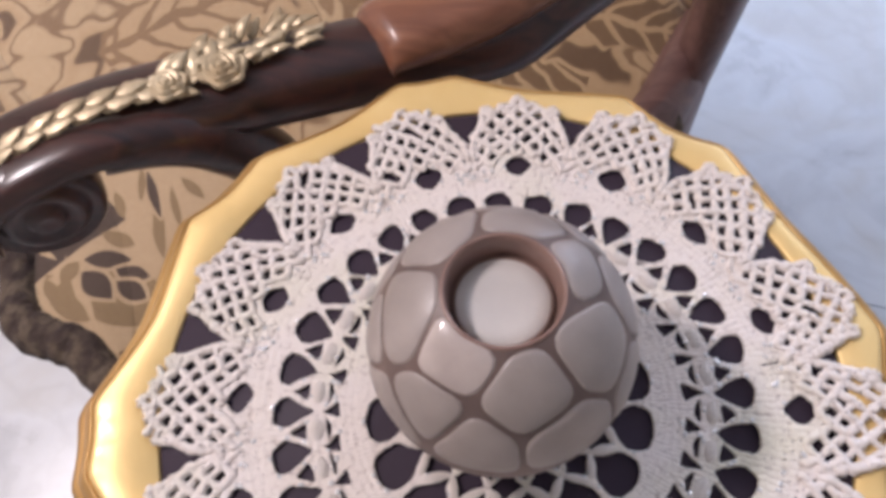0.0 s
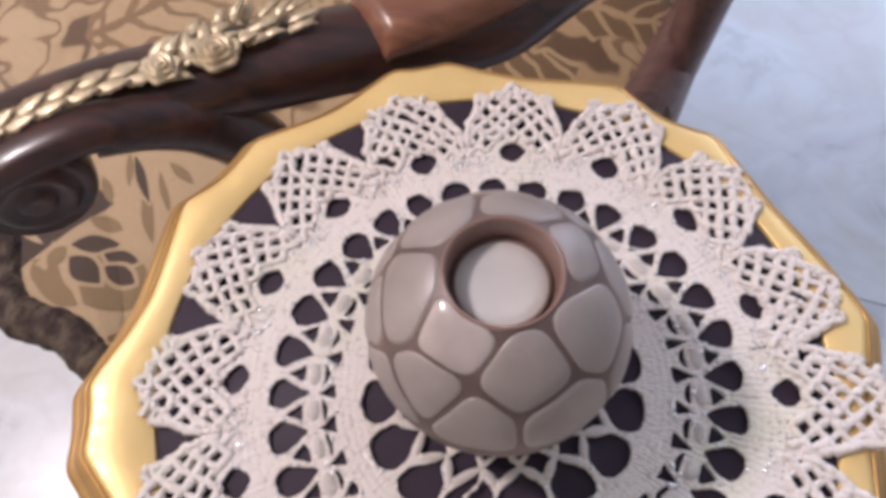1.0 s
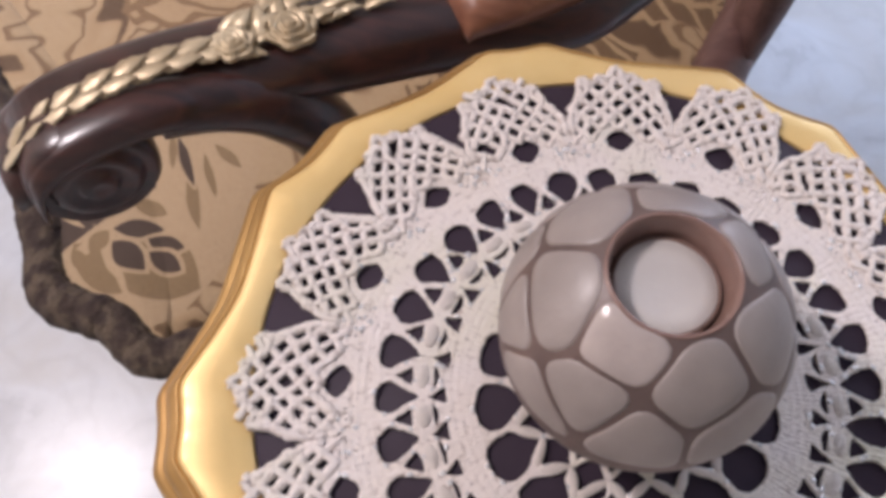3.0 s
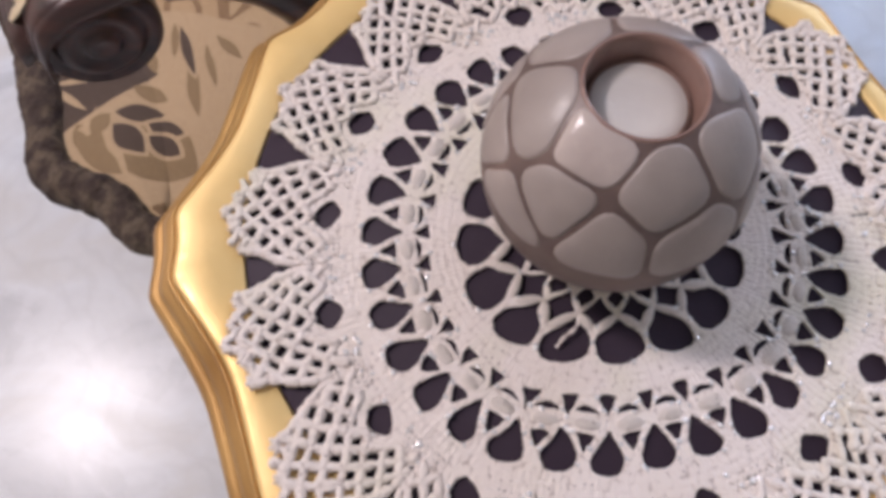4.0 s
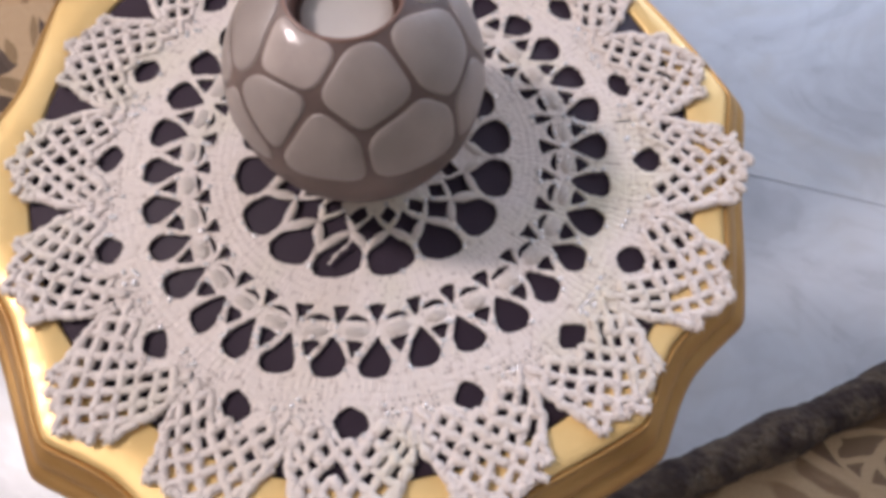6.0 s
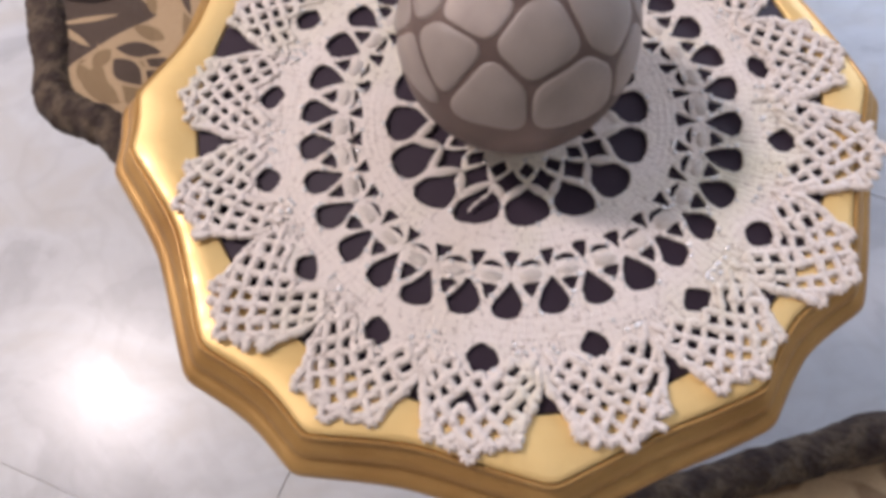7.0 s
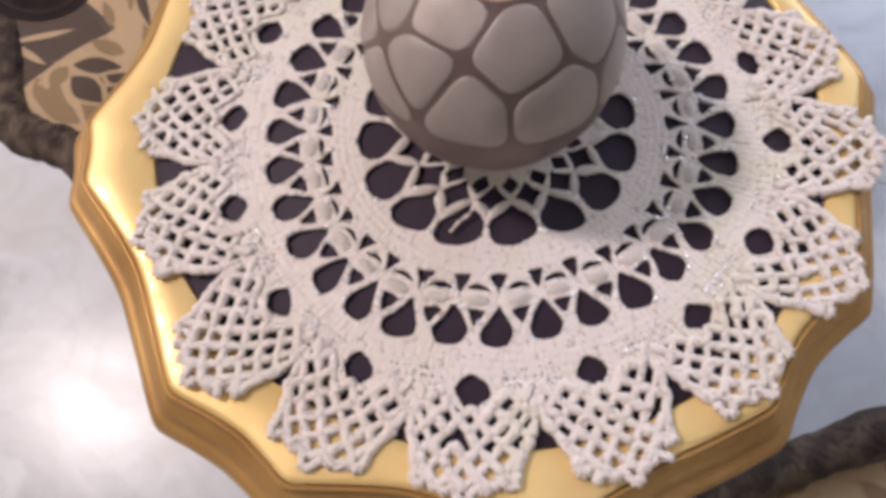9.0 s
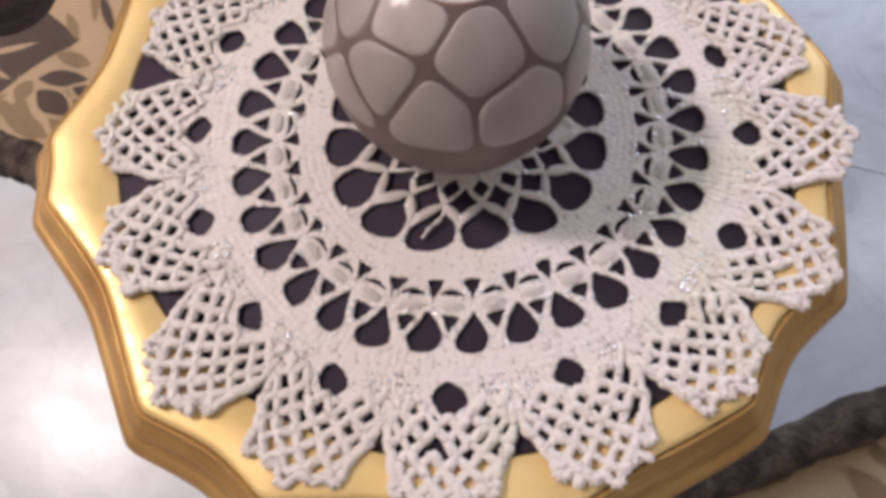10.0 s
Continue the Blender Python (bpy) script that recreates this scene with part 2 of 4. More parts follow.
    leaf_height = scroll.outputs[0]
    weave = node(n, "TexVoronoi", Scale=900.0)
    l.new(c, weave.inputs["Vector"])
    shade = ramp(n, [(0.0, (0.90, 0.88, 0.86)), (1.0, (0.66, 0.58, 0.54))])
    l.new(weave.outputs["Distance"], shade.inputs[0])
    l.new(mix(n, l, 1.0, col, shade.outputs[0], "MULTIPLY"), b.inputs["Base Color"])
    bump(n, l, b, mathnode(n, l, "ADD", weave.outputs["Distance"], mathnode(n, l, "MULTIPLY", leaf_height, 2.0)), 0.5, 0.0012)
    return m


def polished_wood(name, light, dark, rough):
    m, n, l, b = material(name, dark, rough)
    b.inputs["Coat Weight"].default_value = 0.22
    b.inputs["Coat Roughness"].default_value = 0.22
    c = coords(n)
    grain = node(n, "TexNoise", Scale=9.0, Detail=6.0, Distortion=1.2)
    stretch = n.new("ShaderNodeMapping")
    stretch.inputs["Scale"].default_value = (1.0, 7.0, 7.0)
    l.new(c, stretch.inputs[0])
    l.new(stretch.outputs[0], grain.inputs["Vector"])
    r = ramp(n, [(0.35, dark), (0.7, light)])
    l.new(grain.outputs[0], r.inputs[0])
    l.new(r.outputs[0], b.inputs["Base Color"])
    bump(n, l, b, grain.outputs[0], 0.1, 0.001)
    return m


def chenille():
    m, n, l, b = material("chenille_trim", (0.09, 0.06, 0.05), 0.95)
    c = coords(n)
    tuft = node(n, "TexVoronoi", Scale=190.0)
    patch = node(n, "TexNoise", Scale=62.0, Detail=5.0)
    l.new(c, tuft.inputs["Vector"])
    l.new(c, patch.inputs["Vector"])
    r = ramp(n, [(0.32, (0.026, 0.015, 0.013)), (0.5, (0.060, 0.040, 0.030)), (0.62, (0.115, 0.085, 0.058)), (0.72, (0.05, 0.035, 0.028))])
    l.new(patch.outputs[0], r.inputs[0])
    l.new(r.outputs[0], b.inputs["Base Color"])
    bump(n, l, b, tuft.outputs["Distance"], 0.6, 0.003)
    return m


def marble():
    m, n, l, b = material("floor_marble", (0.7, 0.7, 0.7), 0.14)
    b.inputs["Specular IOR Level"].default_value = 0.33
    c = coords(n, "Object")
    info = n.new("ShaderNodeObjectInfo")
    shift = n.new("ShaderNodeVectorMath")
    shift.operation = "MULTIPLY_ADD"
    l.new(info.outputs["Location"], shift.inputs[0])
    shift.inputs[1].default_value = (1, 1, 1)
    l.new(c, shift.inputs[2])
    big = node(n, "TexNoise", Scale=3.2, Detail=6.0, Distortion=1.4)
    vein = node(n, "TexNoise", Scale=5.0, Detail=8.0, Distortion=2.2)
    l.new(shift.outputs[0], big.inputs["Vector"])
    l.new(shift.outputs[0], vein.inputs["Vector"])
    r = ramp(n, [(0.35, (0.45, 0.462, 0.485)), (0.5, (0.555, 0.575, 0.60)), (0.66, (0.51, 0.505, 0.495))])
    l.new(big.outputs[0], r.inputs[0])
    lines = ramp(n, [(0.42, (1, 1, 1)), (0.50, (0.94, 0.937, 0.935)), (0.58, (1, 1, 1))])
    l.new(vein.outputs[0], lines.inputs[0])
    l.new(mix(n, l, 1.0, r.outputs[0], lines.outputs[0], "MULTIPLY"), b.inputs["Base Color"])
    rr = ramp(n, [(0.3, (0.25,) * 3), (0.7, (0.33,) * 3)])
    l.new(big.outputs[0], rr.inputs[0])
    l.new(rr.outputs[0], b.inputs["Roughness"])
    return m


def plaster(name, colour):
    m, n, l, b = material(name, colour, 0.9)
    fine = node(n, "TexNoise", Scale=60.0, Detail=5.0)
    l.new(coords(n), fine.inputs["Vector"])
    r = ramp(n, [(0.3, tuple(v * 0.93 for v in colour)), (0.7, colour)])
    l.new(fine.outputs[0], r.inputs[0])
    l.new(r.outputs[0], b.inputs["Base Color"])
    bump(n, l, b, fine.outputs[0], 0.15, 0.002)
    return m


GLASS_DARK, COTTON, FABRIC, CHENILLE, MARBLE = dark_glass(), crochet(), fabric(), chenille(), marble()
STONE = stone("taupe_stone", (0.355, 0.300, 0.274), (0.262, 0.218, 0.198), 0.44)
GROOVE = stone("groove_clay", (0.18, 0.118, 0.100), (0.085, 0.056, 0.050), 0.5)
CUP = stone("copper_glaze", (0.30, 0.185, 0.15), (0.20, 0.115, 0.095), 0.24)
WAX = stone("white_wax", (0.62, 0.575, 0.53), (0.52, 0.48, 0.45), 0.4)
GLAZED = stone("glazed_stone", (0.52, 0.44, 0.40), (0.36, 0.30, 0.275), 0.14)
WOOD = polished_wood("dark_walnut", (0.072, 0.023, 0.017), (0.022, 0.009, 0.009), 0.32)
WOOD_BROWN = polished_wood("brown_walnut", (0.165, 0.085, 0.072), (0.10, 0.047, 0.042), 0.5)
# reddish wood, lightened in colour for the lit top of the arm
WOOD_LIGHT = polished_wood("reddish_walnut", (0.29, 0.122, 0.066), (0.18, 0.066, 0.036), 0.36)
WALL, CEIL = plaster("cream_plaster", (0.70, 0.64, 0.56)), plaster("white_plaster", (0.78, 0.77, 0.75))
GROUT, _, _, _ = material("grout", (0.58, 0.57, 0.56), 0.7)
PANE, _, _, PB = material("window_glass", (1, 1, 1), 0.02)
PB.inputs["Transmission Weight"].default_value = 1.0
FRAME = plaster("white_paint", (0.78, 0.78, 0.77))
GLOW, _, _, GB = material("lamp_glass", (0.9, 0.9, 0.9), 0.3)
GB.inputs["Emission Color"].default_value = (1.0, 0.95, 0.9, 1)
GB.inputs["Emission Strength"].default_value = 3.0


# ---- shapes ----
def finish(name, bm, mat, smooth=True):
    me = bpy.data.meshes.new(name)
    bmesh.ops.recalc_face_normals(bm, faces=bm.faces)
    bm.to_mesh(me)
    bm.free()
    me.materials.append(mat)
    if smooth:
        me.shade_smooth()
    return me


def thing(name, label, category, group="", kind="", at=(0, 0, 0)):
    ob = new(name)
    ob.location = at
    return tagged(ob, label, category, group, kind)


def part(name, bm, mat, parent, label="", smooth=True):
    ob = new(name, bm if isinstance(bm, bpy.types.Mesh) else finish(name, bm, mat, smooth))
    ob.parent = parent
    return tagged(ob, label)


def box(bm, size, m, bevel=0.0, segments=2):
    made = bmesh.ops.create_cube(bm, size=1, matrix=m @ Matrix.Diagonal((*size, 1)))
    if bevel:
        edges = {e for v in made["verts"] for e in v.link_edges}
        bmesh.ops.bevel(bm, geom=list(edges), offset=bevel, segments=segments, affect="EDGES", profile=0.5)
    return bm


def loft(bm, rings, closed=True, cap=True):
    """Skin over rings of equal length."""
    rows = [[bm.verts.new(p) for p in ring] for ring in rings]
    n = len(rows[0])
    for a, b in zip(rows, rows[1:]):
        for i in range(n if closed else n - 1):
            j = (i + 1) % n
            bm.faces.new((a[i], a[j], b[j], b[i]))
    if cap:
        bm.faces.new(rows[0])
        bm.faces.new(rows[-1])
    return rows


def sweep(bm, path, radii, sides=12, squash=1.0, up=Vector((0, 0, 1))):
    """A tube along a path, with a radius at each point; squash flattens it along up."""
    pts = [Vector(p) for p in path]
    rings = []
    for i, p in enumerate(pts):
        ahead = (pts[min(i + 1, len(pts) - 1)] - pts[max(i - 1, 0)]).normalized()
        side = ahead.cross(up)
        side = side.normalized() if side.length > 1e-4 else Vector((1, 0, 0))
        over = side.cross(ahead).normalized()
        r = radii[i] if hasattr(radii, "__len__") else radii
        rings.append([p + side * r * math.cos(2 * math.pi * k / sides) + over * r * squash * math.sin(2 * math.pi * k / sides) for k in range(sides)])
    loft(bm, rings)
    return bm


def bezier(points, steps=8):
    """A smooth line through the points."""
    pts = [Vector(p) for p in points]
    pts = [2 * pts[0] - pts[1], *pts, 2 * pts[-1] - pts[-2]]
    out = []
    for a, b, c, d in zip(pts, pts[1:], pts[2:], pts[3:]):
        for k in range(steps):
            t = k / steps
            out.append(0.5 * (2 * b + (c - a) * t + (2 * a - 5 * b + 4 * c - d) * t * t + (3 * b - a - 3 * c + d) * t ** 3))
    return out + [pts[-2]]


def turned(bm, profile, sides=48, cap=True):
    """A turned body from (radius, height) pairs."""
    loft(bm, [[(r * math.cos(2 * math.pi * k / sides), r * math.sin(2 * math.pi * k / sides), z) for k in range(sides)] for r, z in profile], cap=cap)
    return bm


def flat_shape(name, loops, thick, bevel):
    """A sheet with the outline and holes given by closed loops of (x, y)."""
    cu = bpy.data.curves.new(name, "CURVE")
    cu.dimensions, cu.fill_mode, cu.extrude, cu.bevel_depth, cu.bevel_resolution = "2D", "BOTH", thick, bevel, 1
    for loop in loops:
        sp = cu.splines.new("POLY")
        sp.points.add(len(loop) - 1)
        for q, (x, y) in zip(sp.points, loop):
            q.co = (x, y, 0, 1)
        sp.use_cyclic_u = True
    ob = bpy.data.objects.new(name, cu)
    scene.collection.objects.link(ob)
    dg = bpy.context.evaluated_depsgraph_get()
    me = bpy.data.meshes.new_from_object(ob.evaluated_get(dg))
    bpy.data.objects.remove(ob)
    bpy.data.curves.remove(cu)
    return me


# ---- the room ----
X0, X1, Y0, Y1, HIGH = -3.0, 3.2, -2.8, 2.7, 2.82
floor = thing("floor", "glossy white marble floor laid in large square tiles", "floor", kind="structure")
part("grout_bed", box(bmesh.new(), (X1 - X0, Y1 - Y0, 0.1), pose((X0 + X1) / 2, (Y0 + Y1) / 2, -0.054)), GROUT, floor, smooth=False)


def wall(name, size, at, label):
    bm = box(bmesh.new(), size, pose(*at))
    ob = new(name, finish(name, bm, WALL, False))
    return tagged(ob, label, "wall", kind="structure")


wall("wall_south", (X1 - X0, 0.1, HIGH), ((X0 + X1) / 2, Y0 - 0.05, HIGH / 2), "plain cream plastered wall")
wall("wall_west", (0.1, Y1 - Y0, HIGH), (X0 - 0.05, (Y0 + Y1) / 2, HIGH / 2), "plain cream plastered wall")
wall("wall_east", (0.1, Y1 - Y0, HIGH), (X1 + 0.05, (Y0 + Y1) / 2, HIGH / 2), "plain cream plastered wall")
bm = bmesh.new()
WX0, WX1, WZ0, WZ1 = 0.6, 2.4, 0.95, 2.55
for x0, x1, z0, z1 in ((X0, WX0, 0, HIGH), (WX1, X1, 0, HIGH), (WX0, WX1, 0, WZ0), (WX0, WX1, WZ1, HIGH)):
    box(bm, (x1 - x0, 0.12, z1 - z0), pose((x0 + x1) / 2, Y1 + 0.06, (z0 + z1) / 2))
tagged(new("wall_north", finish("wall_north", bm, WALL, False)), "plain cream plastered wall with a window opening", "wall", kind="structure")
bm = box(bmesh.new(), (X1 - X0, Y1 - Y0, 0.1), pose((X0 + X1) / 2, (Y0 + Y1) / 2, HIGH + 0.05))
tagged(new("ceiling", finish("ceiling", bm, CEIL, False)), "plain white plastered ceiling", "ceiling", kind="structure")
window = thing("window_1", "white painted window with two clear panes", "window", kind="structure", at=((WX0 + WX1) / 2, Y1 + 0.06, 0))
bm = bmesh.new()
for x in (WX0 + 0.03, (WX0 + WX1) / 2, WX1 - 0.03):
    box(bm, (0.06, 0.06, WZ1 - WZ0 - 0.004), pose(x - (WX0 + WX1) / 2, 0.02, (WZ0 + WZ1) / 2), 0.006)
for z in (WZ0 + 0.032, WZ1 - 0.032):
    box(bm, (WX1 - WX0 - 0.13, 0.05, 0.06), pose(0, 0.02, z), 0.006)
part("window_frame", bm, FRAME, window, smooth=False)
for side in (-1, 1):
    ob = part("pane", box(bmesh.new(), (0.80, 0.006, 1.46), pose(side * 0.44, 0.022, (WZ0 + WZ1) / 2)), PANE, window, smooth=False)
    ob.visible_shadow = False
lamp = thing("ceiling_lamp", "round white glass ceiling lamp, lit", "lamp", at=(-1.78, 0.36, HIGH))
part("base_plate", turned(bmesh.new(), [(0.12, -0.03), (0.125, -0.02), (0.125, 0.0)]), FRAME, lamp)
part("shade", turned(bmesh.new(), [(0.03, -0.115), (0.12, -0.108), (0.19, -0.085), (0.222, -0.05), (0.2, -0.031)]), GLOW, lamp)

# ---- the side table ----
CENTRE = Vector((-0.004, 0.012, TOP))
table = thing("side_table", "small side table with scalloped gold painted top and dark inlay", "side table", at=(CENTRE.x, CENTRE.y, 0))
# outline of the top: angle and radius, hollow and point by turns
HOLLOWS = [(34, 0.180), (59, 0.184), (86, 0.184), (105, 0.195), (124, 0.184), (146, 0.189), (171, 0.184), (191, 0.2005), (212, 0.1855), (240, 0.194), (264, 0.187), (299, 0.186), (325, 0.180), (354, 0.1815)]
POINTS = [(50, 0.192), (69, 0.194), (100, 0.197), (110, 0.198), (138, 0.194), (154, 0.197), (186, 0.203), (196, 0.203), (230, 0.2015), (249, 0.2015), (282, 0.199), (314, 0.1915), (336, 0.191), (371, 0.1935)]


def outline(angle):
    angle = (angle - 34) % 360 + 34
    for k, (hollow, low) in enumerate(HOLLOWS):
        point, high = POINTS[k]
        after, then = HOLLOWS[(k + 1) % len(HOLLOWS)]
        after += 360 if after < hollow else 0
        if hollow <= angle <= point:
            return low + (high - low) * ((angle - hollow) / (point - hollow)) ** 1.7
        if point < angle <= after:
            return then + (high - then) * ((after - angle) / (after - point)) ** 1.7
    return 0.185


STEPS = 720
RIM = [outline(360 * k / STEPS) for k in range(STEPS)]
RIM = [sum(RIM[(k + j) % STEPS] * w for j, w in ((-3, 1), (-2, 2), (-1, 3), (0, 4), (1, 3), (2, 2), (3, 1))) / 16 for k in range(STEPS)]


def rim_ring(out, z):
    return [((r + out) * math.cos(2 * math.pi * k / STEPS), (r + out) * math.sin(2 * math.pi * k / STEPS), z) for k, r in enumerate(RIM)]


def round_ring(r, z):
    return [(r * math.cos(2 * math.pi * k / STEPS), r * math.sin(2 * math.pi * k / STEPS), z) for k in range(STEPS)]


INLAY = 0.1675
bm = bmesh.new()
loft(bm, [round_ring(INLAY, TOP - 0.012), round_ring(INLAY, TOP - 0.0024), round_ring(INLAY + 0.0008, TOP - 0.0016), rim_ring(-0.004, TOP - 0.0016), rim_ring(-0.0012, TOP - 0.0022), rim_ring(-0.0008, TOP - 0.012)], cap=False)
part("tabletop", bm, GOLD_TOP, table, "smooth gold painted wooden top")
bm = bmesh.new()
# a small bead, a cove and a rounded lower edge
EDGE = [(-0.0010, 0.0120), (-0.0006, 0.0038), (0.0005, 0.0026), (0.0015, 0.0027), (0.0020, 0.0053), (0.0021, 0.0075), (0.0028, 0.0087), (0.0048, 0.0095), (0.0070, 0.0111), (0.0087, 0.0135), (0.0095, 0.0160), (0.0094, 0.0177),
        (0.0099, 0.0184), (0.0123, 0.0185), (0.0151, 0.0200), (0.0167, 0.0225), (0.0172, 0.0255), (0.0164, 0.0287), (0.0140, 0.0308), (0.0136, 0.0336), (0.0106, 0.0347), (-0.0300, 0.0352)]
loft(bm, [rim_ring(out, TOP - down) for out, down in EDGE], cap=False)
part("moulded_edge", bm, GOLD_EDGE, table, "moulded gold edge, coloured darker for its shaded side")
bm = bmesh.new()
loft(bm, [round_ring(0.12, TOP - 0.0353), rim_ring(-0.028, TOP - 0.0349), round_ring(0.15, TOP - 0.0125)], cap=False)
part("underside", bm, WOOD, table)
part("glass_inlay", turned(bmesh.new(), [(0.02, TOP - 0.0120), (INLAY - 0.0006, TOP - 0.0118), (INLAY - 0.0006, TOP - 0.0034), (INLAY - 0.0016, TOP - 0.0026), (0.001, TOP - 0.0026)], 160), GLASS_DARK, table, "dark polished glass inlay")
part("pedestal", turned(bmesh.new(), [(0.10, TOP - 0.035), (0.07, TOP - 0.057), (0.03, TOP - 0.09), (0.026, 0.45), (0.045, 0.40), (0.05, 0.34), (0.03, 0.27), (0.035, 0.2), (0.05, 0.16), (0.03, 0.13)]), GOLD_EDGE, table)
for k in range(3):
    a = radians(120 * k + 90)
    path = [(d * math.cos(a), d * math.sin(a), z) for d, z in ((0.02, 0.17), (0.07, 0.165), (0.11, 0.10), (0.13, 0.04), (0.15, 0.013))]
    pts = bezier(path)
    part("foot", sweep(bmesh.new(), pts, [0.02 - 0.008 * i / len(pts) for i in range(len(pts))]), GOLD_EDGE, table)

# ---- the doily ----
DOILY = Vector((0.004, 0.004, TOP))
rng = random.Random(4)


def at(r, deg):
    return (r * math.cos(radians(deg)), r * math.sin(radians(deg)))


def rounded(points, soft=0.28, jitter=0.0):
    """Cut the corners of a closed loop."""
    pts = [(x + rng.uniform(-jitter, jitter), y + rng.uniform(-jitter, jitter)) for x, y in points]
    out = []
    for (ax, ay), (bx, by) in zip(pts, pts[1:] + pts[:1]):
        out += [(ax + (bx - ax) * soft, ay + (by - ay) * soft), (bx + (ax - bx) * soft, by + (ay - by) * soft)]
    return out


def polar(points, deg, **more):
    """A hole from (radius, degrees off the axis) corners round the axis at deg."""
    return rounded([at(r, deg + d) for r, d in points], **more)


SECTOR = 22.5
doily = thing("crochet_doily", "off-white hand-crocheted round doily with fan-shaped points", "doily", at=DOILY - Vector((0, 0, 0.0012)))


def arc(r, a, b, steps):
    return [at(r, a + (b - a) * k / steps) for k in range(steps + 1)]


def widened(loop, by):
    """A hole, larger by so much all round."""
    cx, cy = sum(p[0] for p in loop) / len(loop), sum(p[1] for p in loop) / len(loop)
    return [(x + (x - cx) * by / max(1e-5, math.hypot(x - cx, y - cy)), y + (y - cy) * by / max(1e-5, math.hypot(x - cx, y - cy))) for x, y in loop]


def reach(loop):
    cx, cy = sum(p[0] for p in loop) / len(loop), sum(p[1] for p in loop) / len(loop)
    return cx, cy, max(math.hypot(x - cx, y - cy) for x, y in loop)


def frayed(loop, amount):
    """A loop with points a thread's width apart, each a little out of line."""
    out = []
    for (ax, ay), (bx, by) in zip(loop, loop[1:] + loop[:1]):
        parts = max(1, round(math.hypot(bx - ax, by - ay) / 0.0011))
        out += [(ax + (bx - ax) * k / parts + rng.uniform(-amount, amount), ay + (by - ay) * k / parts + rng.uniform(-amount, amount)) for k in range(parts)]
    return out


def within(p, loop):
    """Whether a point lies in a loop."""
    odd = False
    for (ax, ay), (bx, by) in zip(loop, loop[1:] + loop[:1]):
        if (ay > p[1]) != (by > p[1]) and p[0] < ax + (bx - ax) * (p[1] - ay) / (by - ay):
            odd = not odd
    return odd


def space(loop):
    return abs(sum(ax * by - bx * ay for (ax, ay), (bx, by) in zip(loop, loop[1:] + loop[:1]))) / 2


KNOTS = []


def lace(name, loops, plain=1, lift=0.0):
    """One piece of the crochet, from its outlines (the first ones) and holes; the thread's roundness is taken off the holes."""
    kept = []
    for loop in loops[plain:]:
        loop = widened(loop, 0.0006)
        x, y, r = reach(loop)
        near = [other for ox, oy, orr, other in kept if math.hypot(x - ox, y - oy) < r + orr]
        clash = any(within(p, other) for other in near for p in loop) or any(within(p, loop) for other in near for p in other)
        if not clash and (plain > 1 or all(within(p, loops[0]) for p in loop)):
            kept.append((x, y, r, loop))
    loops = loops[:plain] + [loop for *_, loop in kept]
    for shrink, fray in ((1.0, 0.00030), (1.0, 0.00022), (1.0, 0.00016), (1.0, 0.00012), (1.0, 0.00008), (1.0, 0.00004), (0.93, 0.00012), (0.93, 0.00006), (0.86, 0.0001), (0.86, 0.00004), (0.78, 0.00008), (0.7, 0.00004), (0.6, 0.0)):
        tried = list(loops[:plain])
        for loop in loops[plain:]:
            cx, cy, _ = reach(loop)
            tried.append([(cx + (x - cx) * shrink, cy + (y - cy) * shrink) for x, y in loop])
        want = 2 * space(tried[0]) - sum(map(space, tried))
        me = flat_shape(name, [frayed(loop, fray * (0.3 if k < plain else 1.0)) for k, loop in enumerate(tried)], 0.0002, 0.00055)
        have = sum(f.area for f in me.polygons if f.normal.z > 0.9)
        if 1.13 < have / want < 1.27:
            break
    for v in me.vertices:
        x, y, z = v.co
        x, y = v.co.xy = pulled(x, y)
        r, a = math.hypot(x, y), math.atan2(y, x)
        rise = 0.0009 * max(0.0, (r - 0.13) / 0.05) * (1 + math.sin(5 * a + 1.2))
        v.co.z = z + lift + rise + 0.0003 * noise.noise(Vector((x * 60, y * 60, 0))) + 0.0004
    for loop in loops[plain:]:
        ring = frayed(widened(loop, 0.00035), 0.0002)
        for x, y in ring:
            if rng.random() < (0.16 if name == "fan" else 0.24):
                x, y = pulled(x, y)
                KNOTS.append((x, y, lift + 0.0010 + 0.0009 * max(0.0, (math.hypot(x, y) - 0.13) / 0.05) * (1 + math.sin(5 * math.atan2(y, x) + 1.2))))
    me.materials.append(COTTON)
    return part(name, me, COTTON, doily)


# how far the lace is pulled round (degrees) and out (share) in each sector, from the one at 180 degrees on: its core, its ring, its fans
CORE_PULL = [(1.2, 1.08), (0.7, 1.115), (-1.6, 1.135), (-4.5, 1.10), (-4.4, 1.0), (-1.3, 0.958), (-0.5, 1.01), (-0.5, 1.015), (0.8, 1.0), (1.2, 1.01), (0.5, 1.01), (0.0, 1.0), (0.0, 1.0), (0.0, 1.0), (0.4, 1.02), (0.8, 1.05)]
RING_PULL = [(1.3, 1.03), (0.8, 1.04), (-0.7, 1.07), (-3.2, 1.065), (-3.4, 1.0), (-2.6, 0.962), (-1.0, 0.99), (-1.1, 1.005), (-1.2, 1.005), (-0.5, 1.02), (-0.4, 1.015), (0.0, 1.02), (0.0, 1.02), (0.0, 1.02), (-1.0, 1.02), (-0.3, 1.015)]
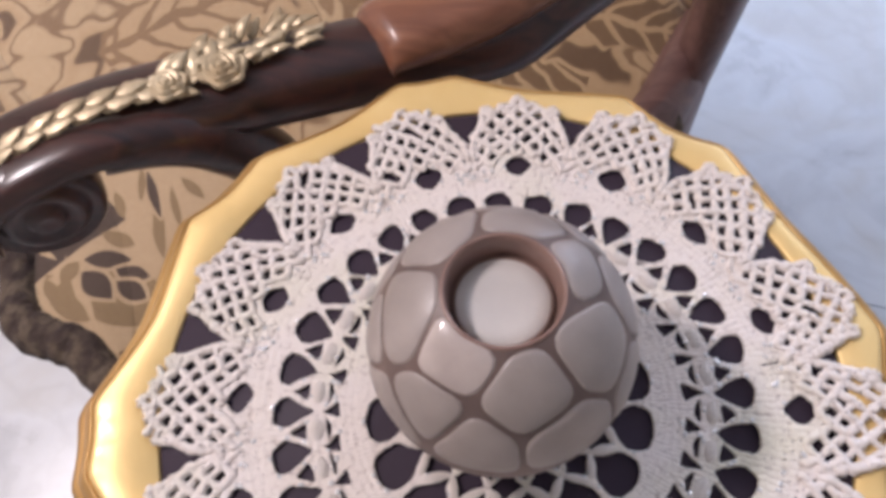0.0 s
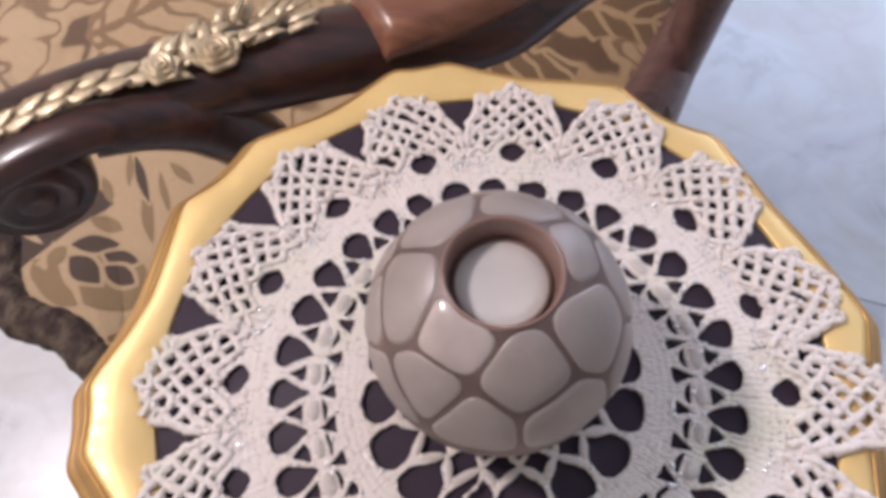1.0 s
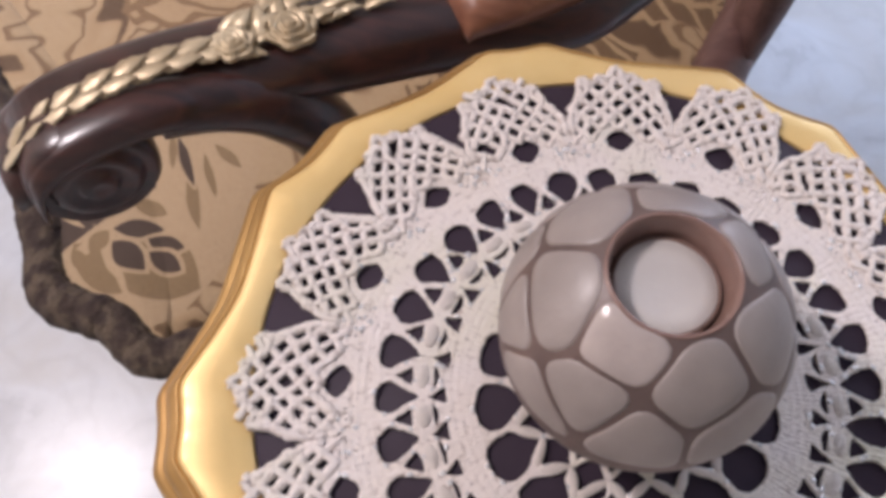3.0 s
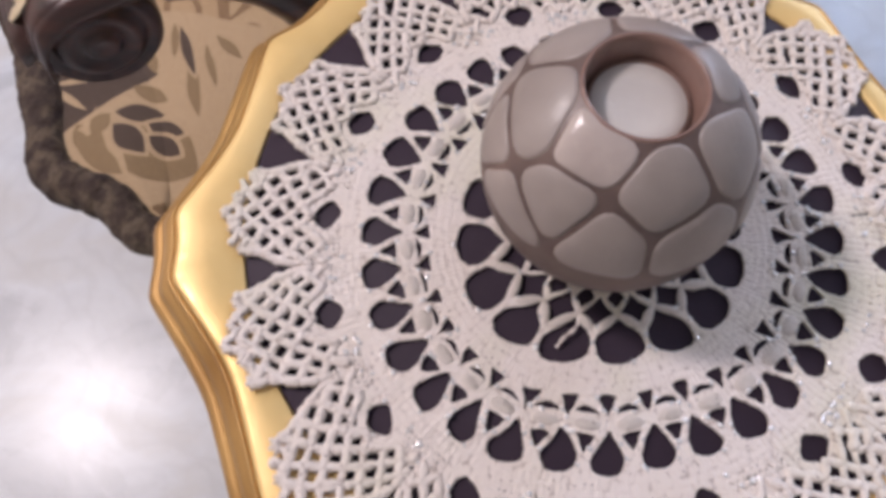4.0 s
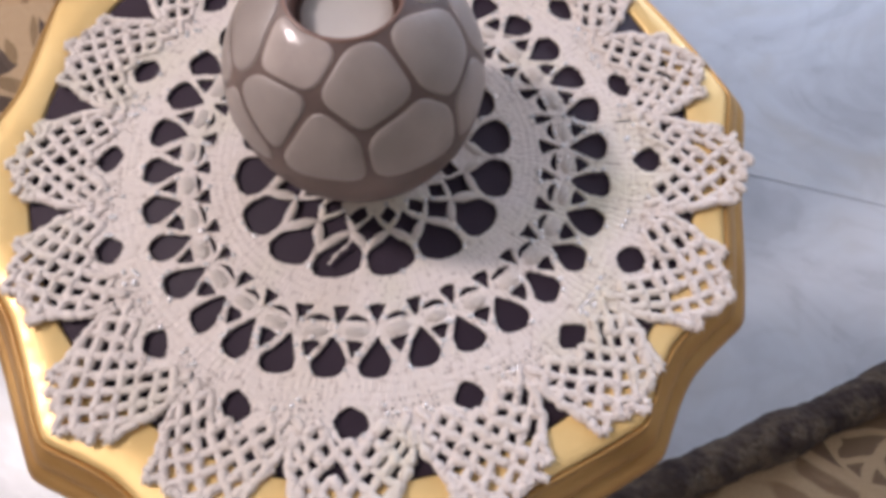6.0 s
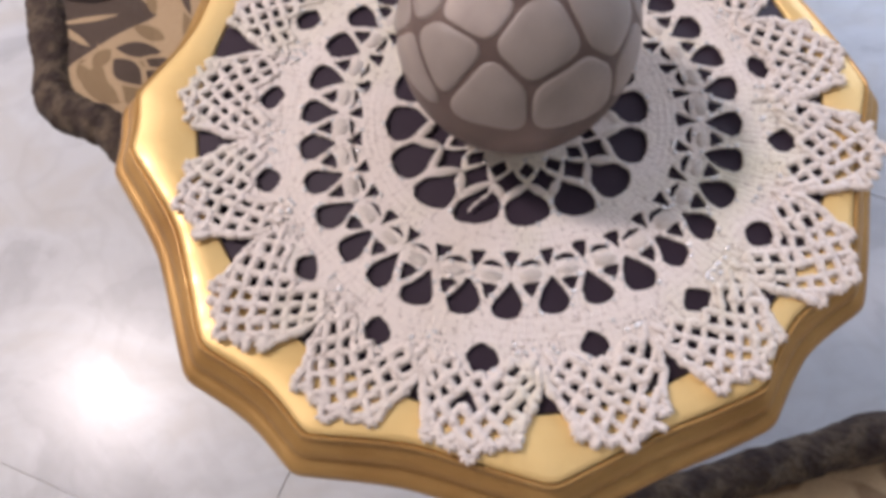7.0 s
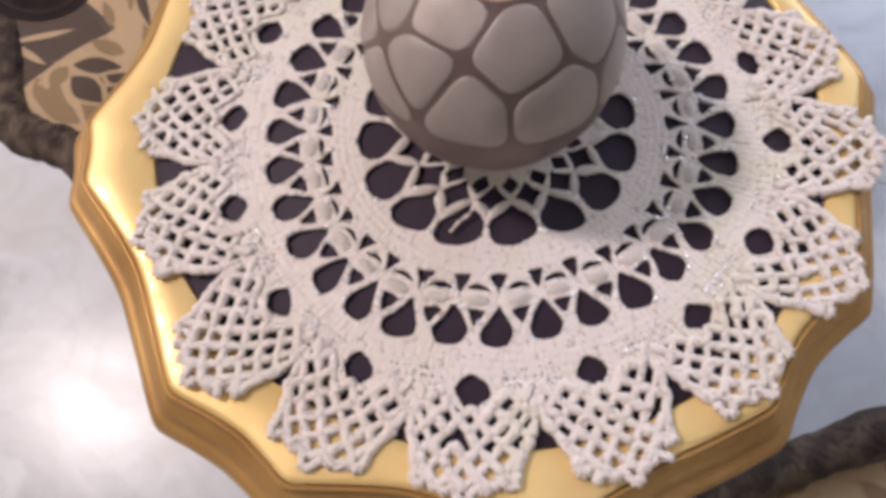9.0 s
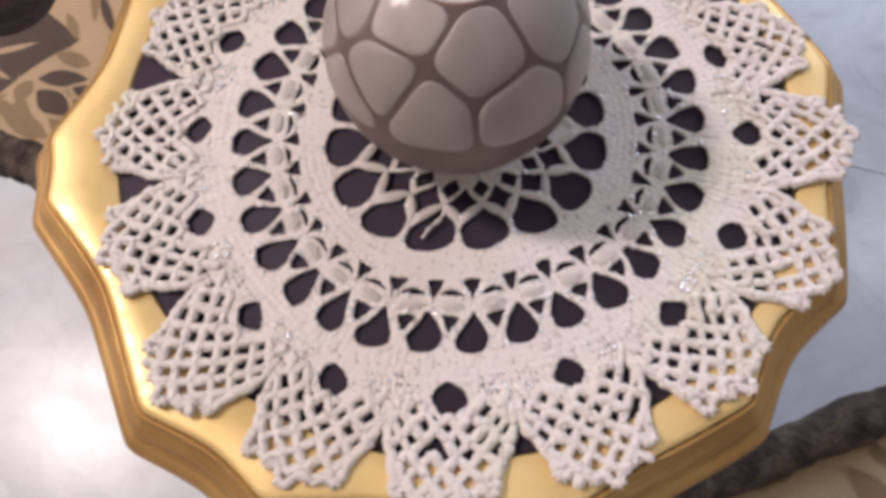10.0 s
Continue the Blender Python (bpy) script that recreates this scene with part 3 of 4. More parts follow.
FAN_PULL = [(3.3, 1.02), (2.2, 1.045), (2.2, 1.055), (-0.5, 1.06), (-1.7, 1.02), (-1.4, 0.985), (-0.1, 0.99), (-0.6, 1.015), (0.8, 1.03), (-1.8, 0.995), (1.3, 1.02), (0.3, 1.05), (0.5, 1.03), (0.0, 1.027), (1.1, 1.02), (2.2, 1.02)]
ZONES = ((0.018, [(0.0, 1.0)] * 16), (0.048, CORE_PULL), (0.068, CORE_PULL), (0.090, RING_PULL), (0.114, RING_PULL), (0.132, FAN_PULL), (1.0, FAN_PULL))


def pulled(x, y):
    """The lace as it lies, slightly out of true."""
    r, a = math.hypot(x, y), math.degrees(math.atan2(y, x))
    f = ((a - 180) / 22.5) % 16
    k, t = int(f) % 16, f - int(f)
    t = t * t * (3 - 2 * t)
    if r <= ZONES[0][0]:
        return x, y
    for (r0, low), (r1, high) in zip(ZONES, ZONES[1:]):
        if r0 < r <= r1:
            w = (r - r0) / (r1 - r0)
            turn, out = ((low[k][j] * (1 - t) + low[(k + 1) % 16][j] * t) * (1 - w) + (high[k][j] * (1 - t) + high[(k + 1) % 16][j] * t) * w for j in (0, 1))
    a, r = radians(a + turn), r * out
    return r * math.cos(a), r * math.sin(a)


def strand(bm, a, b, radius):
    """A short piece of twisted thread, as it lies on the lace."""
    steps, rings = 5, []
    ax, ay = b[0] - a[0], b[1] - a[1]
    far = math.hypot(ax, ay)
    if far < 1e-5:
        return
    ax, ay = ax / far, ay / far
    bend = rng.uniform(-0.00035, 0.00035)
    for k in range(steps + 1):
        t = k / steps
        x, y = a[0] + ax * (far * 1.24 * t - far * 0.12) - ay * bend * 4 * t * (1 - t), a[1] + ay * (far * 1.24 * t - far * 0.12) + ax * bend * 4 * t * (1 - t)
        px, py = pulled(x, y)
        r = radius * rng.uniform(0.76, 1.2) * (0.72 if k in (0, steps) else 1.0)
        turn = math.atan2(py, px)
        z = 0.0010 + 0.0009 * max(0.0, (math.hypot(px, py) - 0.13) / 0.05) * (1 + math.sin(5 * turn + 1.2)) + rng.uniform(-0.0002, 0.0002)
        rings.append([(px - ay * r * math.cos(f), py + ax * r * math.cos(f), z + 0.75 * r * math.sin(f)) for f in (0.0, 1.05, 2.09, 3.14, 4.19, 5.24)])
    loft(bm, rings)


INNER, OUTER = 0.0722, 0.1202
middle = [arc(OUTER, 0, 358.5, 239), arc(INNER - 0.0006, 0, 358, 179)]
centre = [arc(INNER, 0, 358, 179)]
for k in range(16):
    mid = -90 + SECTOR * k
    tip = 0.1765 + rng.uniform(-0.003, 0.003)
    lean = rng.uniform(-0.35, 0.35)

    def picot(r, d, size=0.0020):
        """A small round knob on the edge."""
        cx, cy = at(r, mid + d)
        turn = radians(mid + d * 2.2)
        return [(cx + size * math.cos(turn + f), cy + size * math.sin(turn + f)) for f in (-1.9, -1.2, -0.4, 0.4, 1.2, 1.9)]

    flop = rng.uniform(-0.0012, 0.0012)
    edge = [at(0.1370, mid - 11.22), at(0.1450, mid - 11.1), at(0.1520, mid - 9.9), at(0.1580, mid - 8.8 + lean), at(0.1650, mid - 7.6 + lean)]
    edge += picot(0.1705 + flop, -6.7 + lean, 0.0025) + [at(0.1700, mid - 5.2 + lean), at(0.1722, mid - 3.9 + lean)]
    edge += picot(tip - 0.0015, -2.7 + lean, 0.0016) + [at(tip - 0.0022, mid - 1.4 + lean)] + picot(tip + 0.0018, 0.2 + lean, 0.0026) + [at(tip - 0.0026, mid + 1.8 + lean)]
    edge += picot(tip - 0.0028, 3.2 + lean, 0.0016) + [at(0.1710, mid + 4.3 + lean), at(0.1698, mid + 5.2 + lean)] + picot(0.1698 - flop, 6.8 + lean, 0.0025)
    edge += [at(0.1645, mid + 7.7 + lean), at(0.1580, mid + 8.8 + lean), at(0.1520, mid + 9.9), at(0.1450, mid + 11.1), at(0.1370, mid + 11.22)]
    # the close-worked foot of the fan
    foot = [at(0.1380, mid - 11.22), at(0.1336, mid - 8.6), at(0.1326, mid - 6.2), at(0.1365, mid - 4.4), at(0.1410, mid - 1.4), at(0.1412, mid + 1.2), at(0.1366, mid + 4.4), at(0.1328, mid + 6.2), at(0.1336, mid + 8.6), at(0.1380, mid + 11.22)]
    fan = [foot + arc(OUTER - 0.0006, mid + 11.24, mid - 11.24, 12)]
    # the leaf-shaped hole
    fan.append(polar([(0.1250, 0.0), (0.1283, 2.6), (0.1330, 3.35), (0.1380, 0.9), (0.1384, -0.9), (0.1330, -3.45), (0.1288, -2.6)], mid + rng.uniform(-0.5, 0.5), soft=0.2, jitter=0.0009))
    # pinholes where two fans meet
    for r in (0.1215, 0.1245, 0.1275, 0.1305, 0.1335, 0.1365):
        for d in (-10.6, -9.5, -8.4, -7.3, -6.2, 6.2, 7.3, 8.4, 9.5, 10.6):
            if r > 0.1232 and (r < 0.131 or abs(d) > 7.9):
                pin = polar([(r - 0.0005, -0.16), (r + 0.0005, -0.14), (r + 0.0005, 0.14), (r - 0.0004, 0.16)], mid + d + rng.uniform(-0.4, 0.4))
                cx, cy, size_ = reach(pin)
                if all(math.hypot(cx - x, cy - y) > size_ + r_ + 0.0008 for x, y, r_ in map(reach, fan[1:])):
                    fan.append(pin)
    worked = lace("fan", fan)
    # the open net of the fan, and the thicker thread round its edge
    strands = bmesh.new()

    def knot_at(row, j):
        r = 0.1371 + 0.0055 * row
        side = (j + 0.5 * (row % 2)) * (0.0098 + 0.00016 * row)
        return r + 0.0018 * (1 - (side / 0.02) ** 2), side

    def lies_in(r, side):
        d = abs(math.degrees(side / r))
        return d < 11.1 - max(0.0, r - 0.139) * 122 and r < tip - 0.0006 - 0.00040 * d ** 1.5 and r > 0.1310 + (0.009 if d < 4.6 else 0.0)

    spots = {}
    for row in range(-1, 9):
        for j in range(-4, 5):
            r, side = knot_at(row, j)
            x, y = at(r, mid + math.degrees(side / r) + lean)
            spots[row, j] = (x + rng.uniform(-0.0009, 0.0009), y + rng.uniform(-0.0009, 0.0009), r, side)
    for (row, j), (x, y, r, side) in spots.items():
        for k in (j - 1, j) if row % 2 == 0 else (j, j + 1):
            if (row + 1, k) in spots:
                x2, y2, r2, side2 = spots[row + 1, k]
                if lies_in((r + r2) / 2, (side + side2) / 2) and rng.random() > 0.015:
                    strand(strands, (x, y), (x2, y2), rng.uniform(0.0018, 0.0027))
    hx, hy = at(0.148, mid)
    rim_line = [(hx + (x - hx) * 0.95, hy + (y - hy) * 0.95) for x, y in edge]
    for p, q in zip(rim_line, rim_line[1:]):
        strand(strands, p, q, rng.uniform(0.0021, 0.0027))
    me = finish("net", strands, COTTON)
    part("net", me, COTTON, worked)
    for half in (0, 1):
        m = mid + 11.25 * half
        # wide rounded holes, the triangles between them, and the slits over the pads
        middle.append(polar([(0.0958, -0.5), (0.0958, 0.5), (0.1030, 2.9), (0.1078, 4.05), (0.1122, 3.6), (0.1148, 1.7), (0.1148, -1.7), (0.1122, -3.6), (0.1078, -4.05), (0.1030, -2.9)], m + 5.625, soft=0.24, jitter=0.0010))
        middle.append(polar([(0.0978, -2.7), (0.0970, 0.0), (0.0978, 2.7), (0.0995, 2.3), (0.1052, 0.25), (0.1052, -0.25), (0.0995, -2.3)], m, soft=0.2, jitter=0.0006))
        middle.append(polar([(0.0806, -2.6), (0.0803, 0.0), (0.0806, 2.6), (0.0822, 2.5), (0.0872, 0.9), (0.0906, 0.2), (0.0906, -0.2), (0.0872, -0.9), (0.0822, -2.5)], m + 5.625, soft=0.18, jitter=0.0006))
        middle.append(polar([(0.0862, -2.9), (0.0846, 0.0), (0.0862, 2.9), (0.0888, 3.5), (0.0878, 0.0), (0.0888, -3.5)], m, soft=0.2, jitter=0.0005))
    # the inner lattice: rounded holes and hollow-sided diamonds, almond-shaped pads between them
    centre.append(polar([(0.0450, 10.7), (0.0450, 11.8), (0.0490, 15.8), (0.0526, 20.2), (0.0560, 21.2), (0.0620, 20.7), (0.0655, 17.5), (0.0668, 11.25), (0.0655, 5.0), (0.0620, 1.8), (0.0560, 1.3), (0.0526, 2.3), (0.0490, 6.7)], mid, soft=0.2, jitter=0.0006))
    centre.append(polar([(0.0482, 0.8), (0.0482, -0.8), (0.0450, -4.4), (0.0432, -9.3), (0.0418, -9.3), (0.0386, -4.8), (0.0338, -1.0), (0.0338, 1.0), (0.0386, 4.8), (0.0418, 9.3), (0.0432, 9.3), (0.0450, 4.4)], mid, soft=0.2, jitter=0.0005))
    centre.append(polar([(0.0398, 11.25), (0.0345, 18.5), (0.0285, 11.25), (0.0345, 4.0)], mid, soft=0.13, jitter=0.0005))
lace("openwork_ring", middle, 2)
lace("centre_lattice", centre)
# plump worked pads: ovals along the ring, almonds on the core's crossing threads
verts, faces = [], []
for k in range(7):
    f = -1.1 + 2.67 * k / 6
    verts += [(math.cos(f) * math.cos(2 * math.pi * q / 12) * (1 + 0.03 * (q % 2)), math.cos(f) * math.sin(2 * math.pi * q / 12) * (1 + 0.03 * (q % 2)), math.sin(f)) for q in range(12)]
    faces += [(12 * k + q, 12 * k + (q + 1) % 12, 12 * k + 12 + (q + 1) % 12, 12 * k + 12 + q) for q in range(12)] if k < 6 else [tuple(72 + q for q in range(12))]
pad_shape = bpy.data.meshes.new("pad")
pad_shape.from_pydata(verts, [], faces)
pad_shape.shade_smooth()
pad_shape.materials.append(COTTON)


def pad(a, b, wide, tall):
    """One pad between two places on the lace."""
    a, b = pulled(*a), pulled(*b)
    ob = part("pad", pad_shape, COTTON, doily)
    ob.location = ((a[0] + b[0]) / 2, (a[1] + b[1]) / 2, 0.0011)
    ob.rotation_euler = (0, 0, math.atan2(b[1] - a[1], b[0] - a[0]))
    ob.scale = (math.hypot(b[0] - a[0], b[1] - a[1]) / 2, wide * rng.uniform(0.9, 1.15), tall)


for k in range(32):
    m = -90 + 11.25 * k
    pad(at(0.0932, m - 3.4), at(0.0932, m + 3.4), 0.0031, 0.0013)
for k in range(16):
    m = -90 + SECTOR * k
    for way in (-1, 1):
        pad(at(0.0510, m + way * 0.8), at(0.0430, m + way * 10.7), 0.0023, 0.0013)
# single stitches standing out round the holes; some are white specks that paint glints
for name, mat, share, label in (("knot_stitches", COTTON, 1, "raised knots of the crochet stitches"), ("glint_specks", GLINT, 0, "white specks added to the lace in place of glints")):
    verts, faces = [], []
    for x, y, lift in KNOTS:
        if (rng.random() < 0.24) != (share == 0):
            continue
        size, turn = rng.uniform(0.0005, 0.0008) if share else rng.uniform(0.0009, 0.0015), rng.uniform(0, 6)
        first = len(verts)
        verts += [(x, y, lift + size * 0.8), (x, y, lift - size * 0.6)]
        for z in (0.45, -0.3):
            verts += [(x + size * (1.3 if k % 3 == 0 else 0.9) * math.cos(turn + k * math.pi / 3), y + size * (1.3 if k % 3 == 0 else 0.9) * math.sin(turn + k * math.pi / 3), lift + size * z) for k in range(6)]
        for k in range(6):
            a, b = first + 2 + k, first + 2 + (k + 1) % 6
            faces += [(first, a, b), (a, a + 6, b + 6, b), (first + 1, b + 6, a + 6)]
    me = bpy.data.meshes.new(name)
    me.from_pydata(verts, [], faces)
    me.shade_smooth()
    me.materials.append(mat)
    tagged(part(name, me, mat, doily), label, kind="stuff")
loose = bezier([(*at(0.0475, 257), 0.0012), (*at(0.053, 255.5), 0.002), (*at(0.058, 252.5), 0.0016), (*at(0.064, 251), 0.0012)], 5)
part("loose_thread", sweep(bmesh.new(), loose, [0.0008 + 0.0003 * math.sin(i * 1.3) for i in range(len(loose))], 8), COTTON, doily)

# ---- the candle holder ----
holder = thing("candle_holder", "round taupe stone candle holder with carved pebble-shaped facets", "candle holder", at=(-0.004, 0.013, TOP + 0.0008))
BALL, RISE, MOUTH = 0.0578, 0.0525, 0.0230


def ball_profile(radius):
    """Half section of the ball, from its foot to the lip of the mouth."""
    low, high = math.asin(-RISE / BALL * 0.97), math.acos(MOUTH / radius)
    return [(radius * math.cos(low + (high - low) * k / 40), RISE + radius * math.sin(low + (high - low) * k / 40)) for k in range(41)]


bm = bmesh.new()
LIP = RISE + math.sqrt((BALL - 0.0012) ** 2 - MOUTH ** 2)
turned(bm, [(0.002, 0.0)] + ball_profile(BALL - 0.0012), 96, False)
part("body", bm, GROOVE, holder, "darker brown clay body showing in the grooves")
bm = bmesh.new()
turned(bm, [(MOUTH + 0.0012, LIP - 0.002), (MOUTH + 0.0008, LIP + 0.0002), (MOUTH + 0.0001, LIP + 0.0006), (MOUTH - 0.0007, LIP + 0.0002), (MOUTH - 0.0012, LIP - 0.003), (MOUTH - 0.0026, LIP - 0.012), (MOUTH - 0.0036, LIP - 0.0180), (0.001, LIP - 0.0185)], 64, False)
part("cup", bm, CUP, holder, "copper-brown glazed candle cup")
candle = thing("tealight_candle", "burnt-down white wax tealight in the stone holder", "candle", at=holder.location + Vector((0, 0, LIP - 0.0183)))
part("wax", turned(bmesh.new(), [(0.0180, 0.0006), (0.0183, 0.0070), (0.0178, 0.0077), (0.012, 0.0073), (0.001, 0.0071)], 48), WAX, candle)
part("tin_cup", turned(bmesh.new(), [(0.0184, 0.0006), (0.0186, 0.0078), (0.0190, 0.0080), (0.0191, 0.0076), (0.0187, 0.0002), (0.002, 0.0002)], 48, False), CUP, candle)
# facets: way round, height (degrees) and share of room; the glazed one first
SEEDS = [(228, 58, -0.027), (191, 46, 0.025), (188, 28, -0.021), (234, 28, -0.002), (220, 8, 0.021), (289, 41, -0.003), (264, 16, 0.048), (299, 17, 0.071), (335, 44, 0.0), (28, 66, -0.002), (136, 48, -0.001), (78, 59, 0.0),
         (342, 12, 0.0), (15, 22, 0.03), (52, 20, 0.02), (92, 18, 0.02), (128, 12, 0.0), (158, 14, 0.0)]
ROOM = [w for _, _, w in SEEDS]
SEEDS = [Vector((math.cos(radians(b)) * math.cos(radians(a)), math.cos(radians(b)) * math.sin(radians(a)), math.sin(radians(b)))) for a, b, _ in SEEDS]


def clear(p, seed, room, others):
    """How far a place on the ball lies inside a facet's cell, below the lip and above the foot."""
    own = (p - seed).length_squared - room
    sides = min(((p - s).length_squared - r - own) / (2 * (s - seed).length) for s, r in others)
    lip = (math.hypot(p.x, p.y) * BALL - MOUTH - 0.0008) / BALL if p.z > 0 else 1.0
    return min(sides, lip, p.z - 0.045 - 0.03 * math.sin(3 * math.atan2(p.y, p.x)))


def facet(index):
    """One pebble-shaped facet: the seed's cell on the ball, drawn in from its neighbours."""
    seed = SEEDS[index]
    others = [(s, ROOM[j]) for j, s in enumerate(SEEDS) if j != index]
    u = seed.orthogonal().normalized()
    w = seed.cross(u)
    # start from a place well inside the cell, which the seed itself may not be
    best, heart = -9.0, seed
    for a in range(0, 360, 15):
        for step in (0.0, 0.06, 0.12, 0.18, 0.24, 0.30):
            p = (seed + (u * math.cos(radians(a)) + w * math.sin(radians(a))) * step).normalized()
            if clear(p, seed, ROOM[index], others) > best:
                best, heart = clear(p, seed, ROOM[index], others), p
    u = heart.orthogonal().normalized()
    w = heart.cross(u)
    rim, gap = [], 0.012 if index == 0 else 0.026
    for k in range(36):
        way = u * math.cos(k * math.pi / 18) + w * math.sin(k * math.pi / 18)
        reach = 0.02
        while reach < 0.75:
            p = (heart + way * math.tan(reach)).normalized()
            if clear(p, seed, ROOM[index], others) < gap:
                break
            reach += 0.006
        rim.append(reach)
    seed = heart
    soft = rim
    for _ in range(2):
        soft = [(soft[k - 1] + 2 * soft[k] + soft[(k + 1) % 36]) / 4 for k in range(36)]
    bm = bmesh.new()
    rings = []
    for share, height in ((1.0, -0.0026), (0.995, -0.0008), (0.965, -0.0002), (0.9, 0.0001), (0.6, 0.0003), (0.3, 0.0004)):
        ring = []
        for k in range(36):
            way = u * math.cos(k * math.pi / 18) + w * math.sin(k * math.pi / 18)
            p = (seed + way * math.tan(soft[k] * share)).normalized() * (BALL + height - 0.0006)
            ring.append((p.x, p.y, p.z + RISE))
        rings.append(ring)
    loft(bm, rings)
    return bm


for index in range(len(SEEDS)):
    part("facet", facet(index), GLAZED if index == 0 else STONE, holder, "shinier glazed facet" if index == 0 else "")

# ---- the armchair ----
ALONG, INTO = Vector((0.848, 0.530, 0)), Vector((-0.530, 0.848, 0))
SCROLL = Vector((-0.302, 0.132, TOP - 0.060))
SEAT = TOP - 0.25
chair = thing("armchair", "carved dark walnut armchair with gold ornament and leaf brocade seat", "armchair", at=(-0.15, 0.42, 0))
BASE = Vector((-0.15, 0.42, 0))


def spot(s, n, z):
    """A place by the way along the arm, into the chair, and above the scroll's eye."""
    return SCROLL + ALONG * s + INTO * n + Vector((0, 0, z)) - BASE


def cushion(corners, top, thick, steps=10, crown=0.02, turn=0.03):
    """A stuffed seat over a four-cornered plan."""
    a, b, c, d = [Vector((x, y, 0)) for x, y in corners]
    bm = bmesh.new()
    size = 28
    grid = {}
    for i in range(size + 1):
        for j in range(size + 1):
            u, v = i / size, j / size
            p = (a * (1 - u) + b * u) * (1 - v) + (d * (1 - u) + c * u) * v
            e = min(min(u, 1 - u), min(v, 1 - v)) * 2
            rise = crown * (1 - (1 - min(1, e * 1.2)) ** 2.5)
            grid[i, j] = bm.verts.new((p.x, p.y, top - crown + rise + 0.003 * noise.noise(p * 9)))
    for i in range(size):
        for j in range(size):
            bm.faces.new((grid[i, j], grid[i + 1, j], grid[i + 1, j + 1], grid[i, j + 1]))
    border = [e for e in bm.edges if e.is_boundary]
    made = bmesh.ops.extrude_edge_only(bm, edges=border)
    for v in made["geom"]:
        if isinstance(v, bmesh.types.BMVert):
            v.co.z = top - thick
    return bm


def plan(points, base):
    return [(p[0] - base.x, p[1] - base.y) for p in points]


NEAR, BACK, FAR = (-0.325, 0.085), (0.180, 0.398), (0.25, 1.02)
FRONT_FAR = (-0.70, 0.56)
seat_bm = cushion(plan([NEAR, BACK, FAR, FRONT_FAR], BASE), SEAT + 0.012, 0.09)
part("seat", seat_bm, FABRIC, chair, "stuffed seat in gold and brown leaf brocade")


def fringe(points, base, z, radius):
    """A thick uneven chenille roll along a line."""
    line = bezier([(x - base.x, y - base.y, z) for x, y in points], 24)
    radii = [radius * (1 + 0.24 * noise.noise(p * 34) + 0.10 * noise.noise(p * 150)) for p in line]
    return sweep(bmesh.new(), line, radii, 14)


part("piping", fringe([(-0.72, 0.60), (-0.60, 0.395), (-0.50, 0.272), (-0.455, 0.186), (-0.428, 0.126), (-0.370, 0.105), (-0.315, 0.078), (-0.2, 0.145), (0.0, 0.272), (0.16, 0.376)], BASE, SEAT - 0.006, 0.0195), CHENILLE, chair, "brown chenille edging roll")
# fabric between the roll and the front corner
part("seat_front", cushion(plan([(-0.318, 0.08), (-0.330, 0.20), (-0.68, 0.56), (-0.425, 0.132)], BASE), SEAT + 0.004, 0.07, crown=0.008), FABRIC, chair)
bm = bmesh.new()
line = bezier([(x - BASE.x, y - BASE.y, SEAT - 0.075) for x, y in ((-0.66, 0.58), (-0.43, 0.20), (-0.31, 0.125), (0.0, 0.30), (0.15, 0.40))], 10)
sweep(bm, line, 0.03, 10, 1.3)
part("seat_rail", bm, WOOD, chair)
for x, y in ((-0.40, 0.17), (-0.66, 0.55), (0.06, 0.93)):
    pts = bezier([(x - BASE.x, y - BASE.y, SEAT - 0.06), (x - BASE.x - 0.01, y - BASE.y - 0.01, SEAT - 0.16), (x - BASE.x, y - BASE.y, 0.08), (x - BASE.x - 0.02, y - BASE.y - 0.01, 0.012)])
    part("leg", sweep(bmesh.new(), pts, [0.034 - 0.02 * i / len(pts) for i in range(len(pts))]), WOOD, chair)
# the brown rail along the back of the seat
pts = bezier([(x - BASE.x, y - BASE.y, SEAT - 0.012) for x, y in ((0.09, 0.338), (0.138, 0.370), (0.180, 0.450), (0.222, 0.539), (0.24, 0.62), (0.20, 0.98))], 10)
part("back_rail", sweep(bmesh.new(), pts, 0.028, 14, 1.4), WOOD_BROWN, chair, "brown walnut rail")
# the back post and the back
bm = bmesh.new()
loft(bm, [[Vector((x + dx, y + dy, z)) - BASE for dx, dy in ((-0.016, -0.046), (0.004, -0.030), (0.024, 0.006), (0.014, 0.04), (-0.016, 0.04), (-0.030, -0.01))] for x, y, z in ((0.21, 0.46, 0.0), (0.195, 0.455, 0.2), (0.192, 0.452, SEAT - 0.05), (0.204, 0.455, SEAT + 0.15), (0.232, 0.468, SEAT + 0.4), (0.26, 0.48, SEAT + 0.62))])
part("back_post", bm, WOOD_BROWN, chair)
bm = box(bmesh.new(), (0.58, 0.06, 0.60), Matrix.Translation(Vector((0.150, 0.775, SEAT + 0.31)) - BASE) @ pose(0, 0, 0, 0, 0, 100), 0.03, 3)
part("backrest", bm, FABRIC, chair)


